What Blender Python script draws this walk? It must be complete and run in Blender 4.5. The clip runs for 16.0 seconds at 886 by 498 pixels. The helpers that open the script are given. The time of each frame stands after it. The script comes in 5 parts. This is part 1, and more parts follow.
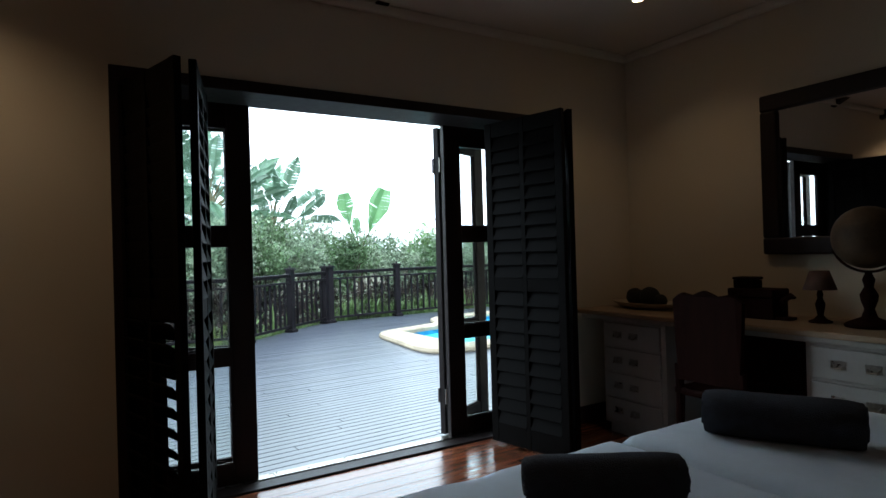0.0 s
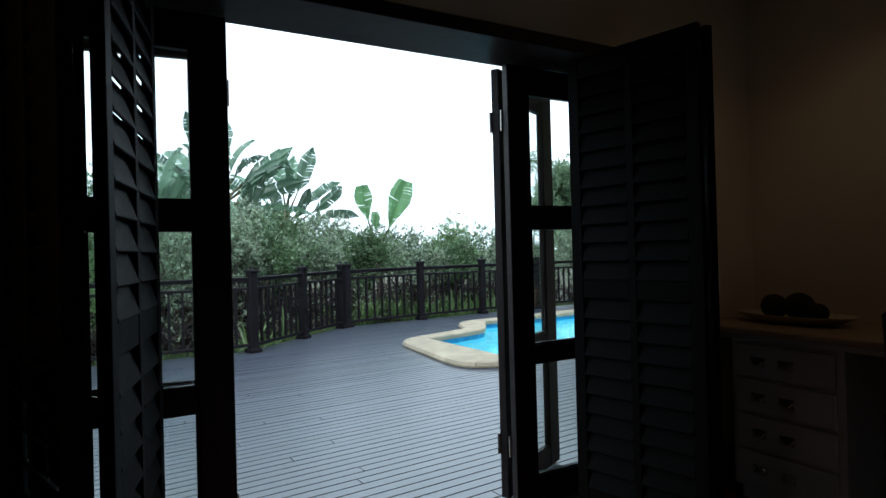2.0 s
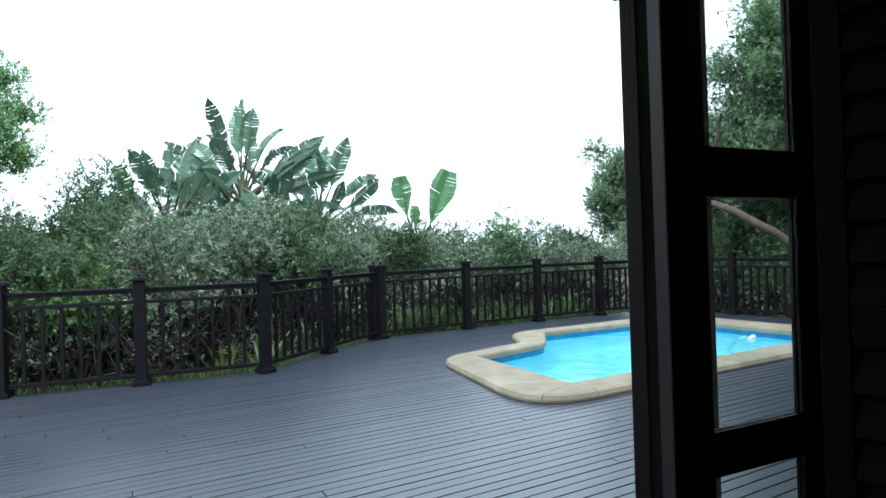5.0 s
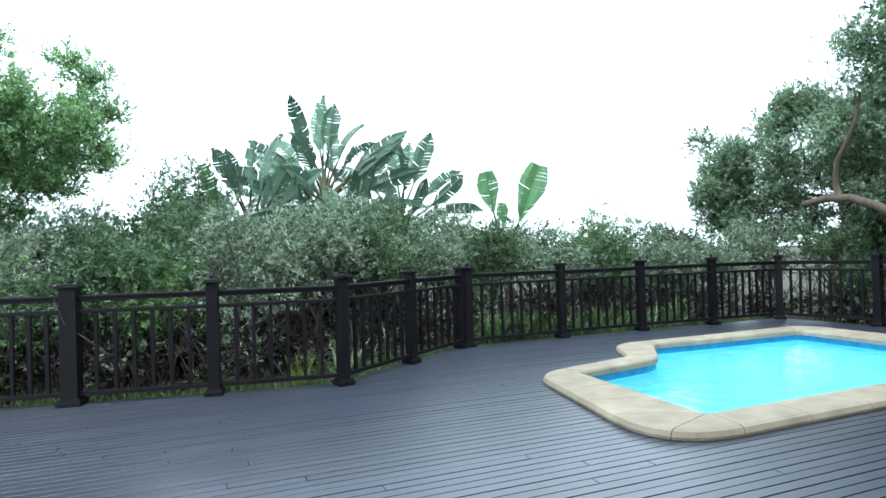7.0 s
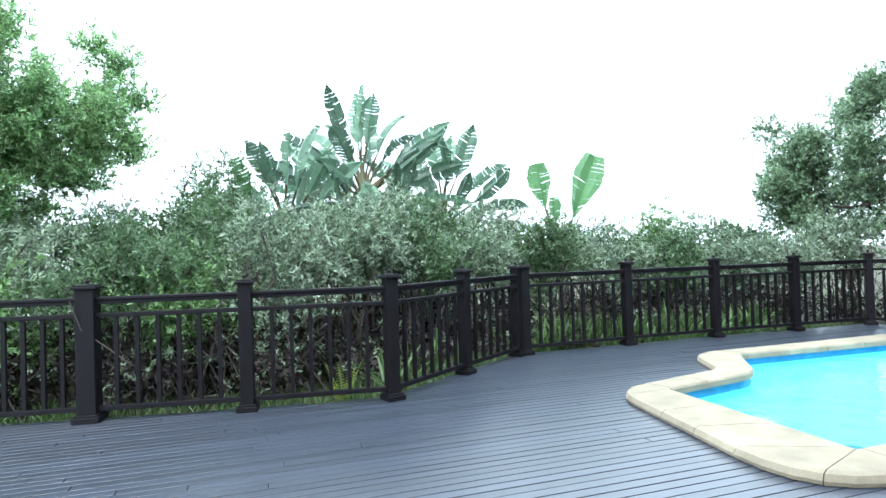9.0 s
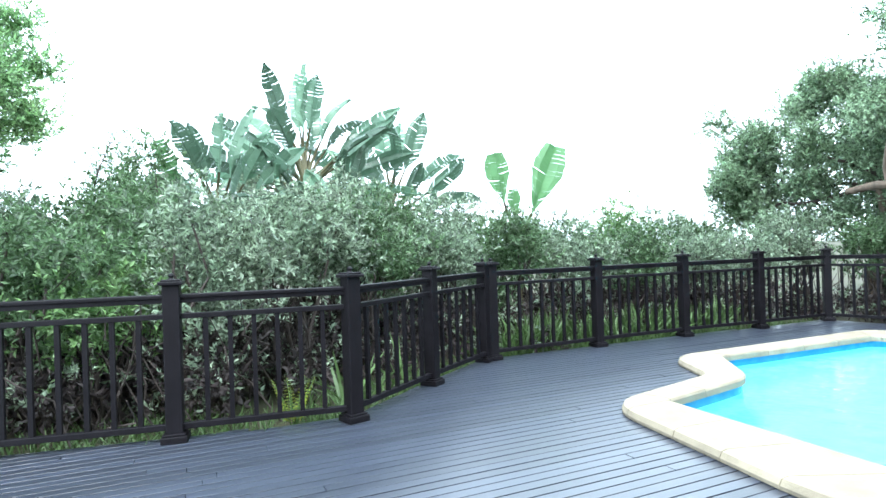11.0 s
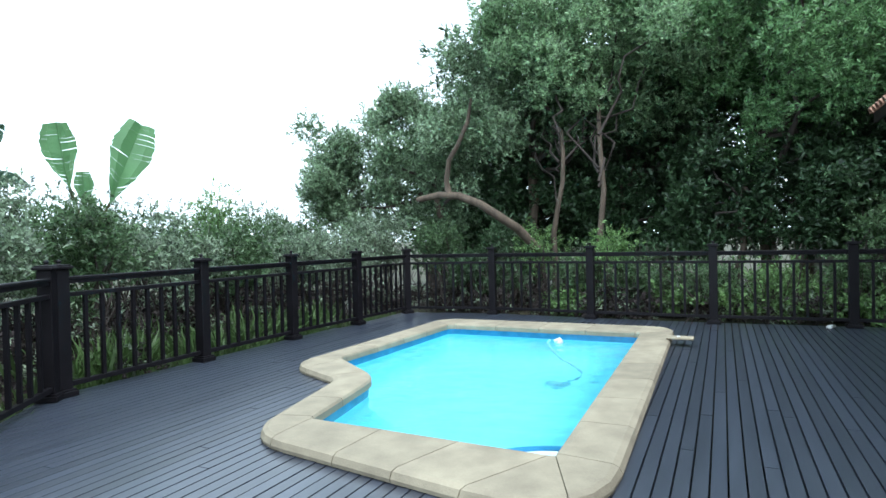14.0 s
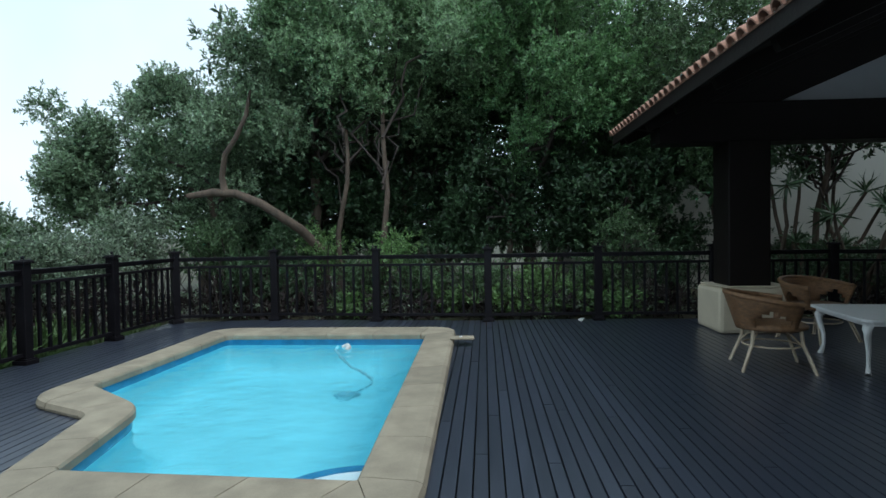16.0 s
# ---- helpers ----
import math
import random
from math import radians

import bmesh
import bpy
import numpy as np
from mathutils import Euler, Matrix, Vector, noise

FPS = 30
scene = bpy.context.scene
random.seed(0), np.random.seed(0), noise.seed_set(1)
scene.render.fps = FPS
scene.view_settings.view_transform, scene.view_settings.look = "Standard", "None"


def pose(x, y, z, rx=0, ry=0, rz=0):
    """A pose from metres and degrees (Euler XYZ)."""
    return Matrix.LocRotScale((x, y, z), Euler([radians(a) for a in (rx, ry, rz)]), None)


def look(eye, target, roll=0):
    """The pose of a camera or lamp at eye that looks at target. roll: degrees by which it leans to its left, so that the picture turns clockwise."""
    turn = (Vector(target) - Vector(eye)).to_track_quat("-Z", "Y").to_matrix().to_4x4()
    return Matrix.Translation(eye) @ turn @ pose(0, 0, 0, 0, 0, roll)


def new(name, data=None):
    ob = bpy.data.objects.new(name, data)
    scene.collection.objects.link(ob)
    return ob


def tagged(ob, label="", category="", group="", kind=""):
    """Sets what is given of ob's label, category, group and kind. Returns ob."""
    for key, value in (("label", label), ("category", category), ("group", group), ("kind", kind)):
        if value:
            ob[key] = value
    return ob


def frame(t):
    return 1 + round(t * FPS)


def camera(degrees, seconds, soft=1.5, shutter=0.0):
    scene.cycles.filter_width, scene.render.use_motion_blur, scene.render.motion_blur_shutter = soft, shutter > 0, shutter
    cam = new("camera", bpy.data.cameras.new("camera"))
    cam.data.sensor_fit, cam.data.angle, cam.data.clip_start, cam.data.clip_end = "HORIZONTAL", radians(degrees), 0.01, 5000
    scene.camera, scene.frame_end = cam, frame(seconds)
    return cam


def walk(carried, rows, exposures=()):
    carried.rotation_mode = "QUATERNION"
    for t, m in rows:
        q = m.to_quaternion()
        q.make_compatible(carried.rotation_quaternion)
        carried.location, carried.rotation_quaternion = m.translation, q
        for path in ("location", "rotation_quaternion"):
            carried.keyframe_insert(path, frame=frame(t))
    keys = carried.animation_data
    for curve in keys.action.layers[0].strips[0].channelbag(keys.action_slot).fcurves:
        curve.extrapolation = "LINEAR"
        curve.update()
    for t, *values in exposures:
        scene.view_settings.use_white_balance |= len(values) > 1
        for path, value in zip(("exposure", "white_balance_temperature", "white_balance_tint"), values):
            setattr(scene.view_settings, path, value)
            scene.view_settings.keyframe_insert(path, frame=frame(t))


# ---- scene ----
cam = camera(73.5, 16.0)
PATH = [
    (0, (0.467, 0.83, 1.262), (1.499, 2.543, 1.271), -1.6),
    (0.5, (0.578, 1.078, 1.251), (1.601, 2.797, 1.259), -1.7),
    (1, (0.684, 1.368, 1.252), (1.695, 3.093, 1.258), -1.7),
    (1.5, (0.794, 1.661, 1.248), (1.795, 3.393, 1.255), -1.6),
    (2, (0.87, 1.938, 1.226), (1.855, 3.678, 1.234), -1.5),
    (2.5, (0.946, 2.181, 1.227), (1.923, 3.926, 1.235), -1.6),
    (3, (1.068, 2.443, 1.218), (2.041, 4.19, 1.229), -1.5),
    (5.5, (1.575, 3.45, 1.21), (2.366, 5.287, 1.226), -1.9),
    (6, (1.597, 3.647, 1.212), (2.321, 5.512, 1.232), -1.8),
    (6.5, (1.644, 3.769, 1.237), (2.313, 5.653, 1.25), -1.6),
    (7, (1.697, 3.973, 1.221), (2.297, 5.881, 1.241), -1.7),
    (7.5, (1.719, 4.132, 1.204), (2.25, 6.06, 1.229), -1.7),
    (8, (1.711, 4.355, 1.197), (2.205, 6.293, 1.226), -1.8),
    (10.5, (1.593, 5.333, 1.178), (2.189, 7.242, 1.192), -1.8),
    (11, (1.593, 5.537, 1.187), (2.302, 7.407, 1.196), -1.8),
    (11.5, (1.592, 5.663, 1.199), (2.463, 7.464, 1.2), -1.9),
    (12, (1.58, 5.825, 1.183), (2.697, 7.484, 1.18), -1.8),
    (12.5, (1.642, 5.973, 1.191), (2.964, 7.474, 1.179), -1.6),
    (13, (1.714, 6.117, 1.186), (3.185, 7.472, 1.168), -1.5),
    (13.5, (1.722, 6.248, 1.198), (3.326, 7.443, 1.174), -1.4),
    (14, (1.728, 6.358, 1.187), (3.47, 7.342, 1.157), -1.3),
    (14.5, (1.744, 6.399, 1.217), (3.565, 7.226, 1.176), -1.1),
    (15, (1.788, 6.473, 1.227), (3.673, 7.141, 1.182), -1.0),
    (15.5, (1.798, 6.446, 1.27), (3.73, 6.959, 1.213), -1.1),
    (16, (1.864, 6.526, 1.264), (3.843, 6.813, 1.211), -0.9),
]

STOPS = [(0.0, 2.1), (0.7, 1.7), (1.5, 1.25), (2.5, 1.0), (5.5, 1.03), (7.0, 1.28), (10.5, 2.1), (12.0, 2.15), (12.5, 2.0), (13.0, 1.72), (14.0, 1.2), (15.0, 0.53), (16.0, 0.13)]
EXPOSURES = [(t, stops, 5960, 9) for t, stops in STOPS]
walk(cam, [(t, look(eye, goal, roll)) for t, eye, goal, roll in PATH], EXPOSURES)

# overcast sky: a pale cloud cover over a Nishita sky, one wide soft sun
world = bpy.data.worlds.new("overcast_sky")
scene.world = world
world.use_nodes = True
wn = world.node_tree.nodes
wl = world.node_tree.links
wn.clear()
sky = wn.new("ShaderNodeTexSky")
sky.sky_type = "NISHITA"
sky.sun_disc = False
sky.sun_elevation = radians(60)
sky.sun_rotation = radians(212)
grey = wn.new("ShaderNodeHueSaturation")
grey.inputs["Saturation"].default_value = 0.25
wl.new(sky.outputs["Color"], grey.inputs["Color"])
cloud = wn.new("ShaderNodeTexNoise")
cloud.inputs["Scale"].default_value = 2.2
cloud.inputs["Detail"].default_value = 4
ramp = wn.new("ShaderNodeValToRGB")
ramp.color_ramp.elements[0].position, ramp.color_ramp.elements[0].color = 0.3, (6.9, 8.3, 8.9, 1)
ramp.color_ramp.elements[1].position, ramp.color_ramp.elements[1].color = 0.7, (9.6, 11.2, 11.9, 1)
wl.new(cloud.outputs["Fac"], ramp.inputs["Fac"])
cover = wn.new("ShaderNodeMixRGB")
cover.inputs["Fac"].default_value = 0.8
wl.new(grey.outputs["Color"], cover.inputs["Color1"])
wl.new(ramp.outputs["Color"], cover.inputs["Color2"])
back = wn.new("ShaderNodeBackground")
back.inputs["Strength"].default_value = 0.12
wl.new(cover.outputs["Color"], back.inputs["Color"])
wout = wn.new("ShaderNodeOutputWorld")
wl.new(back.outputs["Background"], wout.inputs["Surface"])
sun_data = bpy.data.lights.new("sun", "SUN")
sun_data.energy, sun_data.angle, sun_data.color = 1.0, radians(25), (1.0, 0.97, 0.93)
sun = new("sun", sun_data)
sun.matrix_world = look((0, 0, 30), (8, 13, 0))

# ---- materials ----
def material(name, base, rough=0.6, metal=0.0, vary=0.25, scale=6.0, bump=0.15, bump_scale=60.0, spec=0.5, island=0.0, rand=0.0,
             stretch=(1, 1, 1), second=None, coat=0.0, coat_rough=0.15, translucent=0.0, rough_vary=0.1):
    """Principled surface with stains at one scale, grain and relief at another."""
    m = bpy.data.materials.new(name)
    m.use_nodes = True
    n, l = m.node_tree.nodes, m.node_tree.links
    n.clear()
    out = n.new("ShaderNodeOutputMaterial")
    p = n.new("ShaderNodeBsdfPrincipled")
    p.inputs["Roughness"].default_value = rough
    p.inputs["Metallic"].default_value = metal
    p.inputs["Specular IOR Level"].default_value = spec
    p.inputs["Coat Weight"].default_value = coat
    p.inputs["Coat Roughness"].default_value = coat_rough
    co = n.new("ShaderNodeTexCoord")
    mp = n.new("ShaderNodeMapping")
    mp.inputs["Scale"].default_value = stretch
    l.new(co.outputs["Object"], mp.inputs["Vector"])
    big = n.new("ShaderNodeTexNoise")
    big.inputs["Scale"].default_value, big.inputs["Detail"].default_value = scale, 6
    fine = n.new("ShaderNodeTexNoise")
    fine.inputs["Scale"].default_value, fine.inputs["Detail"].default_value = bump_scale, 4
    l.new(mp.outputs["Vector"], big.inputs["Vector"])
    l.new(mp.outputs["Vector"], fine.inputs["Vector"])
    mix = n.new("ShaderNodeMixRGB")
    low = second or tuple(c * (1 - vary) for c in base)
    mix.inputs["Color1"].default_value = (*low, 1)
    mix.inputs["Color2"].default_value = (*base, 1)
    ramp = n.new("ShaderNodeMapRange")
    ramp.inputs["From Min"].default_value, ramp.inputs["From Max"].default_value = 0.3, 0.7
    l.new(big.outputs["Fac"], ramp.inputs["Value"])
    l.new(ramp.outputs["Result"], mix.inputs["Fac"])
    hsv = n.new("ShaderNodeHueSaturation")
    l.new(mix.outputs["Color"], hsv.inputs["Color"])
    grain = n.new("ShaderNodeMapRange")
    grain.inputs["To Min"].default_value, grain.inputs["To Max"].default_value = 1 - 0.5 * vary, 1 + 0.5 * vary
    l.new(fine.outputs["Fac"], grain.inputs["Value"])
    value = grain.outputs["Result"]
    if island or rand:
        if island:
            src = n.new("ShaderNodeNewGeometry").outputs["Random Per Island"]
        else:
            src = n.new("ShaderNodeObjectInfo").outputs["Random"]
        amount = island or rand
        r = n.new("ShaderNodeMapRange")
        r.inputs["To Min"].default_value, r.inputs["To Max"].default_value = 1 - amount, 1 + amount
        l.new(src, r.inputs["Value"])
        mul = n.new("ShaderNodeMath")
        mul.operation = "MULTIPLY"
        l.new(value, mul.inputs[0])
        l.new(r.outputs["Result"], mul.inputs[1])
        value = mul.outputs["Value"]
    l.new(value, hsv.inputs["Value"])
    l.new(hsv.outputs["Color"], p.inputs["Base Color"])
    if rough_vary:
        rr = n.new("ShaderNodeMapRange")
        rr.inputs["To Min"].default_value, rr.inputs["To Max"].default_value = max(0.02, rough - rough_vary), min(1, rough + rough_vary)
        l.new(big.outputs["Fac"], rr.inputs["Value"])
        l.new(rr.outputs["Result"], p.inputs["Roughness"])
    if bump:
        b = n.new("ShaderNodeBump")
        b.inputs["Strength"].default_value, b.inputs["Distance"].default_value = bump, 0.01
        l.new(fine.outputs["Fac"], b.inputs["Height"])
        l.new(b.outputs["Normal"], p.inputs["Normal"])
    surface = p.outputs["BSDF"]
    if translucent:
        t = n.new("ShaderNodeBsdfTranslucent")
        l.new(hsv.outputs["Color"], t.inputs["Color"])
        ms = n.new("ShaderNodeMixShader")
        ms.inputs["Fac"].default_value = translucent
        l.new(surface, ms.inputs[1])
        l.new(t.outputs["BSDF"], ms.inputs[2])
        surface = ms.outputs["Shader"]
    l.new(surface, out.inputs["Surface"])
    return m


def glass_material(name, tint=(1, 1, 1), rough=0.0, ior=1.45, bump=0.0, bump_scale=8.0):
    m = bpy.data.materials.new(name)
    m.use_nodes = True
    n, l = m.node_tree.nodes, m.node_tree.links
    p = n["Principled BSDF"]
    p.inputs["Base Color"].default_value = (*tint, 1)
    p.inputs["Roughness"].default_value = rough
    p.inputs["IOR"].default_value = ior
    p.inputs["Transmission Weight"].default_value = 1.0
    if bump:
        co = n.new("ShaderNodeTexCoord")
        t = n.new("ShaderNodeTexNoise")
        t.inputs["Scale"].default_value, t.inputs["Detail"].default_value = bump_scale, 3
        b = n.new("ShaderNodeBump")
        b.inputs["Strength"].default_value, b.inputs["Distance"].default_value = bump, 0.02
        l.new(co.outputs["Object"], t.inputs["Vector"])
        l.new(t.outputs["Fac"], b.inputs["Height"])
        l.new(b.outputs["Normal"], p.inputs["Normal"])
    return m


def glow_material(name, color, strength):
    m = bpy.data.materials.new(name)
    m.use_nodes = True
    p = m.node_tree.nodes["Principled BSDF"]
    p.inputs["Base Color"].default_value = (*color, 1)
    p.inputs["Emission Color"].default_value = (*color, 1)
    p.inputs["Emission Strength"].default_value = strength
    return m


M_DECK = material("weathered_deck_timber", (0.036, 0.044, 0.066), 0.34, vary=0.24, scale=3.0, bump=0.04, bump_scale=14, rand=0.22,
                  stretch=(0.6, 9, 9), spec=0.95, rough_vary=0.09, coat=0.3, coat_rough=0.32)
M_FENCE = material("black_painted_timber", (0.0085, 0.007, 0.0095), 0.5, spec=0.2, vary=0.35, scale=4, bump=0.12, bump_scale=40, stretch=(3, 3, 1))
M_COPING = material("sand_coping_stone", (0.35, 0.30, 0.215), 0.8, vary=0.22, scale=5, bump=0.3, bump_scale=90, rand=0.1, second=(0.23, 0.195, 0.14))
M_POOL = material("pool_plaster", (0.24, 0.80, 0.93), 0.6, vary=0.12, scale=1.5, bump=0.05, bump_scale=30)
M_POOL_TILE = material("blue_mosaic_tile", (0.05, 0.29, 0.55), 0.2, vary=0.3, scale=9, bump=0.0, rand=0.35)
M_STEP = material("white_pool_plaster", (0.65, 0.82, 0.86), 0.6, vary=0.08, scale=3, bump=0.05)
M_WATER = glass_material("pool_water", (0.93, 1.0, 1.0), 0.07, 1.33, 0.8, 5.0)
M_GLASS = glass_material("window_glass", (0.97, 1.0, 0.99), 0.0, 1.45)
M_WALL = material("cream_wall_paint", (0.70, 0.61, 0.47), 0.85, vary=0.06, scale=1.2, bump=0.08, bump_scale=130)
M_OUTWALL = material("plaster_outside", (0.55, 0.50, 0.40), 0.9, vary=0.15, scale=1.5, bump=0.2, bump_scale=70)
M_CEIL = material("ceiling_paint", (0.74, 0.68, 0.57), 0.9, vary=0.05, scale=1.0, bump=0.05, bump_scale=120)
M_FLOOR = material("red_brown_floor_wood", (0.24, 0.075, 0.035), 0.2, spec=0.65, coat=0.12, vary=0.4, scale=3, bump=0.06, bump_scale=18, stretch=(1, 9, 9), rand=0.2)
M_DOOR = material("dark_stained_door_wood", (0.020, 0.010, 0.009), 0.5, spec=0.3, vary=0.4, scale=4, bump=0.12, bump_scale=30, stretch=(6, 6, 1))
M_SHUTTER = material("dark_brown_shutter_wood", (0.0045, 0.0034, 0.003), 0.6, spec=0.05, vary=0.35, scale=4, bump=0.1, bump_scale=30, stretch=(6, 6, 1))
M_BRASS = material("tarnished_latch_metal", (0.42, 0.40, 0.36), 0.3, metal=1.0, vary=0.3, scale=30, bump=0.05)
M_GRASS = material("lawn_soil", (0.055, 0.066, 0.024), 0.9, vary=0.5, scale=2.5, bump=0.4, bump_scale=25, second=(0.045, 0.033, 0.022))
M_LEAF_SILVER = material("silvery_green_leaf", (0.33, 0.40, 0.29), 0.36, vary=0.3, scale=0.9, bump=0, island=0.75, translucent=0.3, second=(0.16, 0.225, 0.14), rough_vary=0.06)
M_LEAF_MID = material("mid_green_leaf", (0.13, 0.22, 0.10), 0.36, vary=0.3, scale=0.8, bump=0, island=0.65, translucent=0.34, rough_vary=0.06)
M_LEAF_BRIGHT = material("bright_green_leaf", (0.21, 0.36, 0.13), 0.42, vary=0.3, scale=0.8, bump=0, island=0.5, translucent=0.35, rough_vary=0.06)
M_LEAF_FEATHER = material("light_feathery_leaf", (0.35, 0.51, 0.25), 0.4, vary=0.3, scale=0.9, bump=0, island=0.65, translucent=0.5, second=(0.21, 0.37, 0.16), rough_vary=0.06)
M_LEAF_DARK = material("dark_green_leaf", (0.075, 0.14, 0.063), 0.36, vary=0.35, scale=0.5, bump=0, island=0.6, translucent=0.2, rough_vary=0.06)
M_LEAF_CANOPY = material("canopy_green_leaf", (0.185, 0.335, 0.145), 0.36, vary=0.3, scale=0.7, bump=0, island=0.6, translucent=0.4, second=(0.11, 0.22, 0.085), rough_vary=0.06)
M_LEAF_PALE = material("pale_grey_green_leaf", (0.28, 0.385, 0.245), 0.36, vary=0.3, scale=0.9, bump=0, island=0.7, translucent=0.4, second=(0.15, 0.235, 0.125), rough_vary=0.06)
# paler copy of the canopy leaf, the light on it put into its colour
M_LEAF_SUNLIT = material("sunlit_tint_canopy_leaf", (0.32, 0.46, 0.27), 0.36, vary=0.3, scale=0.7, bump=0, island=0.65, translucent=0.5, second=(0.19, 0.31, 0.15), rough_vary=0.06)
M_LEAF_LIME = material("lime_fern_leaf", (0.34, 0.42, 0.05), 0.5, vary=0.2, scale=5, bump=0, island=0.25, translucent=0.35)
# dry brown leaf, with the shade beneath a canopy put into its colour
M_LEAF_SHADED_DEAD = material("shade_darkened_dry_brown_leaf", (0.042, 0.031, 0.029), 0.8, vary=0.4, scale=2, bump=0, island=0.5)
M_LEAF_LITTER = material("fallen_leaf", (0.17, 0.075, 0.04), 0.8, vary=0.3, scale=4, bump=0, island=0.5)
M_LEAF_STREL = material("grey_green_banana_leaf", (0.17, 0.27, 0.185), 0.33, vary=0.3, scale=3, bump=0.1, bump_scale=40, rand=0.5, translucent=0.3, second=(0.10, 0.19, 0.12))
M_LEAF_BANANA = material("fresh_banana_leaf", (0.13, 0.28, 0.115), 0.35, vary=0.2, scale=3, bump=0.1, bump_scale=40, translucent=0.3)
M_STALK = material("green_brown_stalk", (0.12, 0.11, 0.05), 0.7, vary=0.4, scale=6, bump=0.2, bump_scale=40)
M_BARK = material("grey_brown_bark", (0.135, 0.10, 0.073), 0.9, vary=0.45, scale=5, bump=0.6, bump_scale=35, stretch=(3, 3, 0.7))
M_TWIG = material("dark_twig_bark", (0.075, 0.058, 0.050), 0.9, vary=0.4, scale=8, bump=0.3)
M_BLADE = material("grass_blade", (0.115, 0.195, 0.065), 0.5, vary=0.3, scale=1.5, bump=0, island=0.5, translucent=0.25)
M_TIMBER = material("dark_roof_timber", (0.010, 0.007, 0.006), 0.6, spec=0.2, vary=0.35, scale=4, bump=0.2, bump_scale=30)
M_TILE = material("weathered_clay_roof_tile", (0.34, 0.17, 0.11), 0.8, vary=0.35, scale=7, bump=0.3, bump_scale=60, rand=0.25, second=(0.30, 0.17, 0.12))
M_GABLE = material("grey_gable_board", (0.55, 0.57, 0.60), 0.8, vary=0.1, scale=2, bump=0.1)
M_PLINTH = material("cream_plaster_plinth", (0.60, 0.52, 0.38), 0.8, vary=0.15, scale=3, bump=0.15, bump_scale=60)
M_WICKER = material("golden_brown_wicker", (0.24, 0.125, 0.055), 0.55, vary=0.5, scale=25, bump=0.9, bump_scale=95, stretch=(1, 1, 2.2))
M_CANE = material("pale_cane", (0.55, 0.45, 0.32), 0.5, vary=0.3, scale=9, bump=0.2)
M_WHITE_METAL = material("white_painted_metal", (0.72, 0.72, 0.70), 0.4, vary=0.08, scale=5, bump=0.1, bump_scale=80)
M_WHITE_PLASTIC = material("white_plastic", (0.75, 0.75, 0.72), 0.4, vary=0.06, scale=5, bump=0)
M_HOSE = material("blue_grey_hose", (0.22, 0.62, 0.74), 0.5, vary=0.2, scale=9, bump=0)
M_NEIGHBOUR = material("pale_render", (0.66, 0.64, 0.57), 0.9, vary=0.08, scale=0.8, bump=0.1)
M_DARKGLASS = material("dark_window_glass", (0.02, 0.025, 0.03), 0.08, vary=0.1, scale=1, bump=0)
M_WHITE_PAINT = material("aged_white_furniture_paint", (0.47, 0.45, 0.41), 0.5, vary=0.12, scale=4, bump=0.08, bump_scale=60)
M_DESKTOP = material("waxed_pale_wood_top", (0.42, 0.30, 0.19), 0.35, vary=0.25, scale=5, bump=0.05, stretch=(6, 1, 6))
M_CHAIRWOOD = material("dark_red_brown_wood", (0.022, 0.007, 0.005), 0.65, spec=0.04, vary=0.35, scale=5, bump=0.08, stretch=(5, 5, 1))
M_MIRROR = material("mirror_silver", (0.9, 0.9, 0.9), 0.015, metal=1.0, vary=0.0, bump=0, rough_vary=0)
M_GLOBE = material("antique_globe_paper", (0.05, 0.032, 0.019), 0.55, spec=0.15, vary=0.5, scale=7, bump=0, second=(0.12, 0.08, 0.047))
M_SHADE = material("brown_lamp_shade", (0.12, 0.06, 0.04), 0.8, vary=0.3, scale=20, bump=0.2)
M_TOWEL = material("dark_charcoal_towel", (0.042, 0.044, 0.060), 0.95, vary=0.3, scale=30, bump=0.8, bump_scale=260)
M_BEDDING = material("pale_blue_white_bedding", (0.68, 0.75, 0.83), 0.85, vary=0.1, scale=3, bump=0.25, bump_scale=25)
M_BALL = material("dark_woven_ball", (0.025, 0.022, 0.018), 0.9, vary=0.5, scale=40, bump=1.0, bump_scale=90)
M_TRAY = material("pale_wooden_tray", (0.50, 0.42, 0.30), 0.5, vary=0.2, scale=6, bump=0.1)
M_LAMP = glow_material("warm_lamp_glow", (1.0, 0.72, 0.42), 6.0)

# ---- building blocks ----
def mesh_object(name, bm, mat, parent=None, label="", smooth=False):
    me = bpy.data.meshes.new(name)
    bm.normal_update()
    bm.to_mesh(me)
    bm.free()
    me.materials.append(mat)
    if smooth:
        for poly in me.polygons:
            poly.use_smooth = True
    ob = new(name, me)
    if parent is not None:
        ob.parent = parent
    if label:
        ob["label"] = label
    return ob


def part(name, bm, material, parent, label="", smooth=False):
    return mesh_object(name, bm, material, parent, label, smooth)


def add_box(bm, x0, x1, y0, y1, z0, z1, m=None, bevel=0.0):
    """A box between two corners, with its edges rounded off by bevel."""
    made = bmesh.ops.create_cube(bm, size=1.0)["verts"]
    c = Vector(((x0 + x1) / 2, (y0 + y1) / 2, (z0 + z1) / 2))
    d = (x1 - x0, y1 - y0, z1 - z0)
    for v in made:
        v.co = Vector((v.co.x * d[0], v.co.y * d[1], v.co.z * d[2])) + c
    if bevel:
        edges = list({e for v in made for e in v.link_edges})
        made = bmesh.ops.bevel(bm, geom=edges, offset=bevel, segments=2, affect="EDGES", profile=0.5)["verts"]
    if m is not None:
        bmesh.ops.transform(bm, matrix=m, verts=list(set(made)))
    return bm


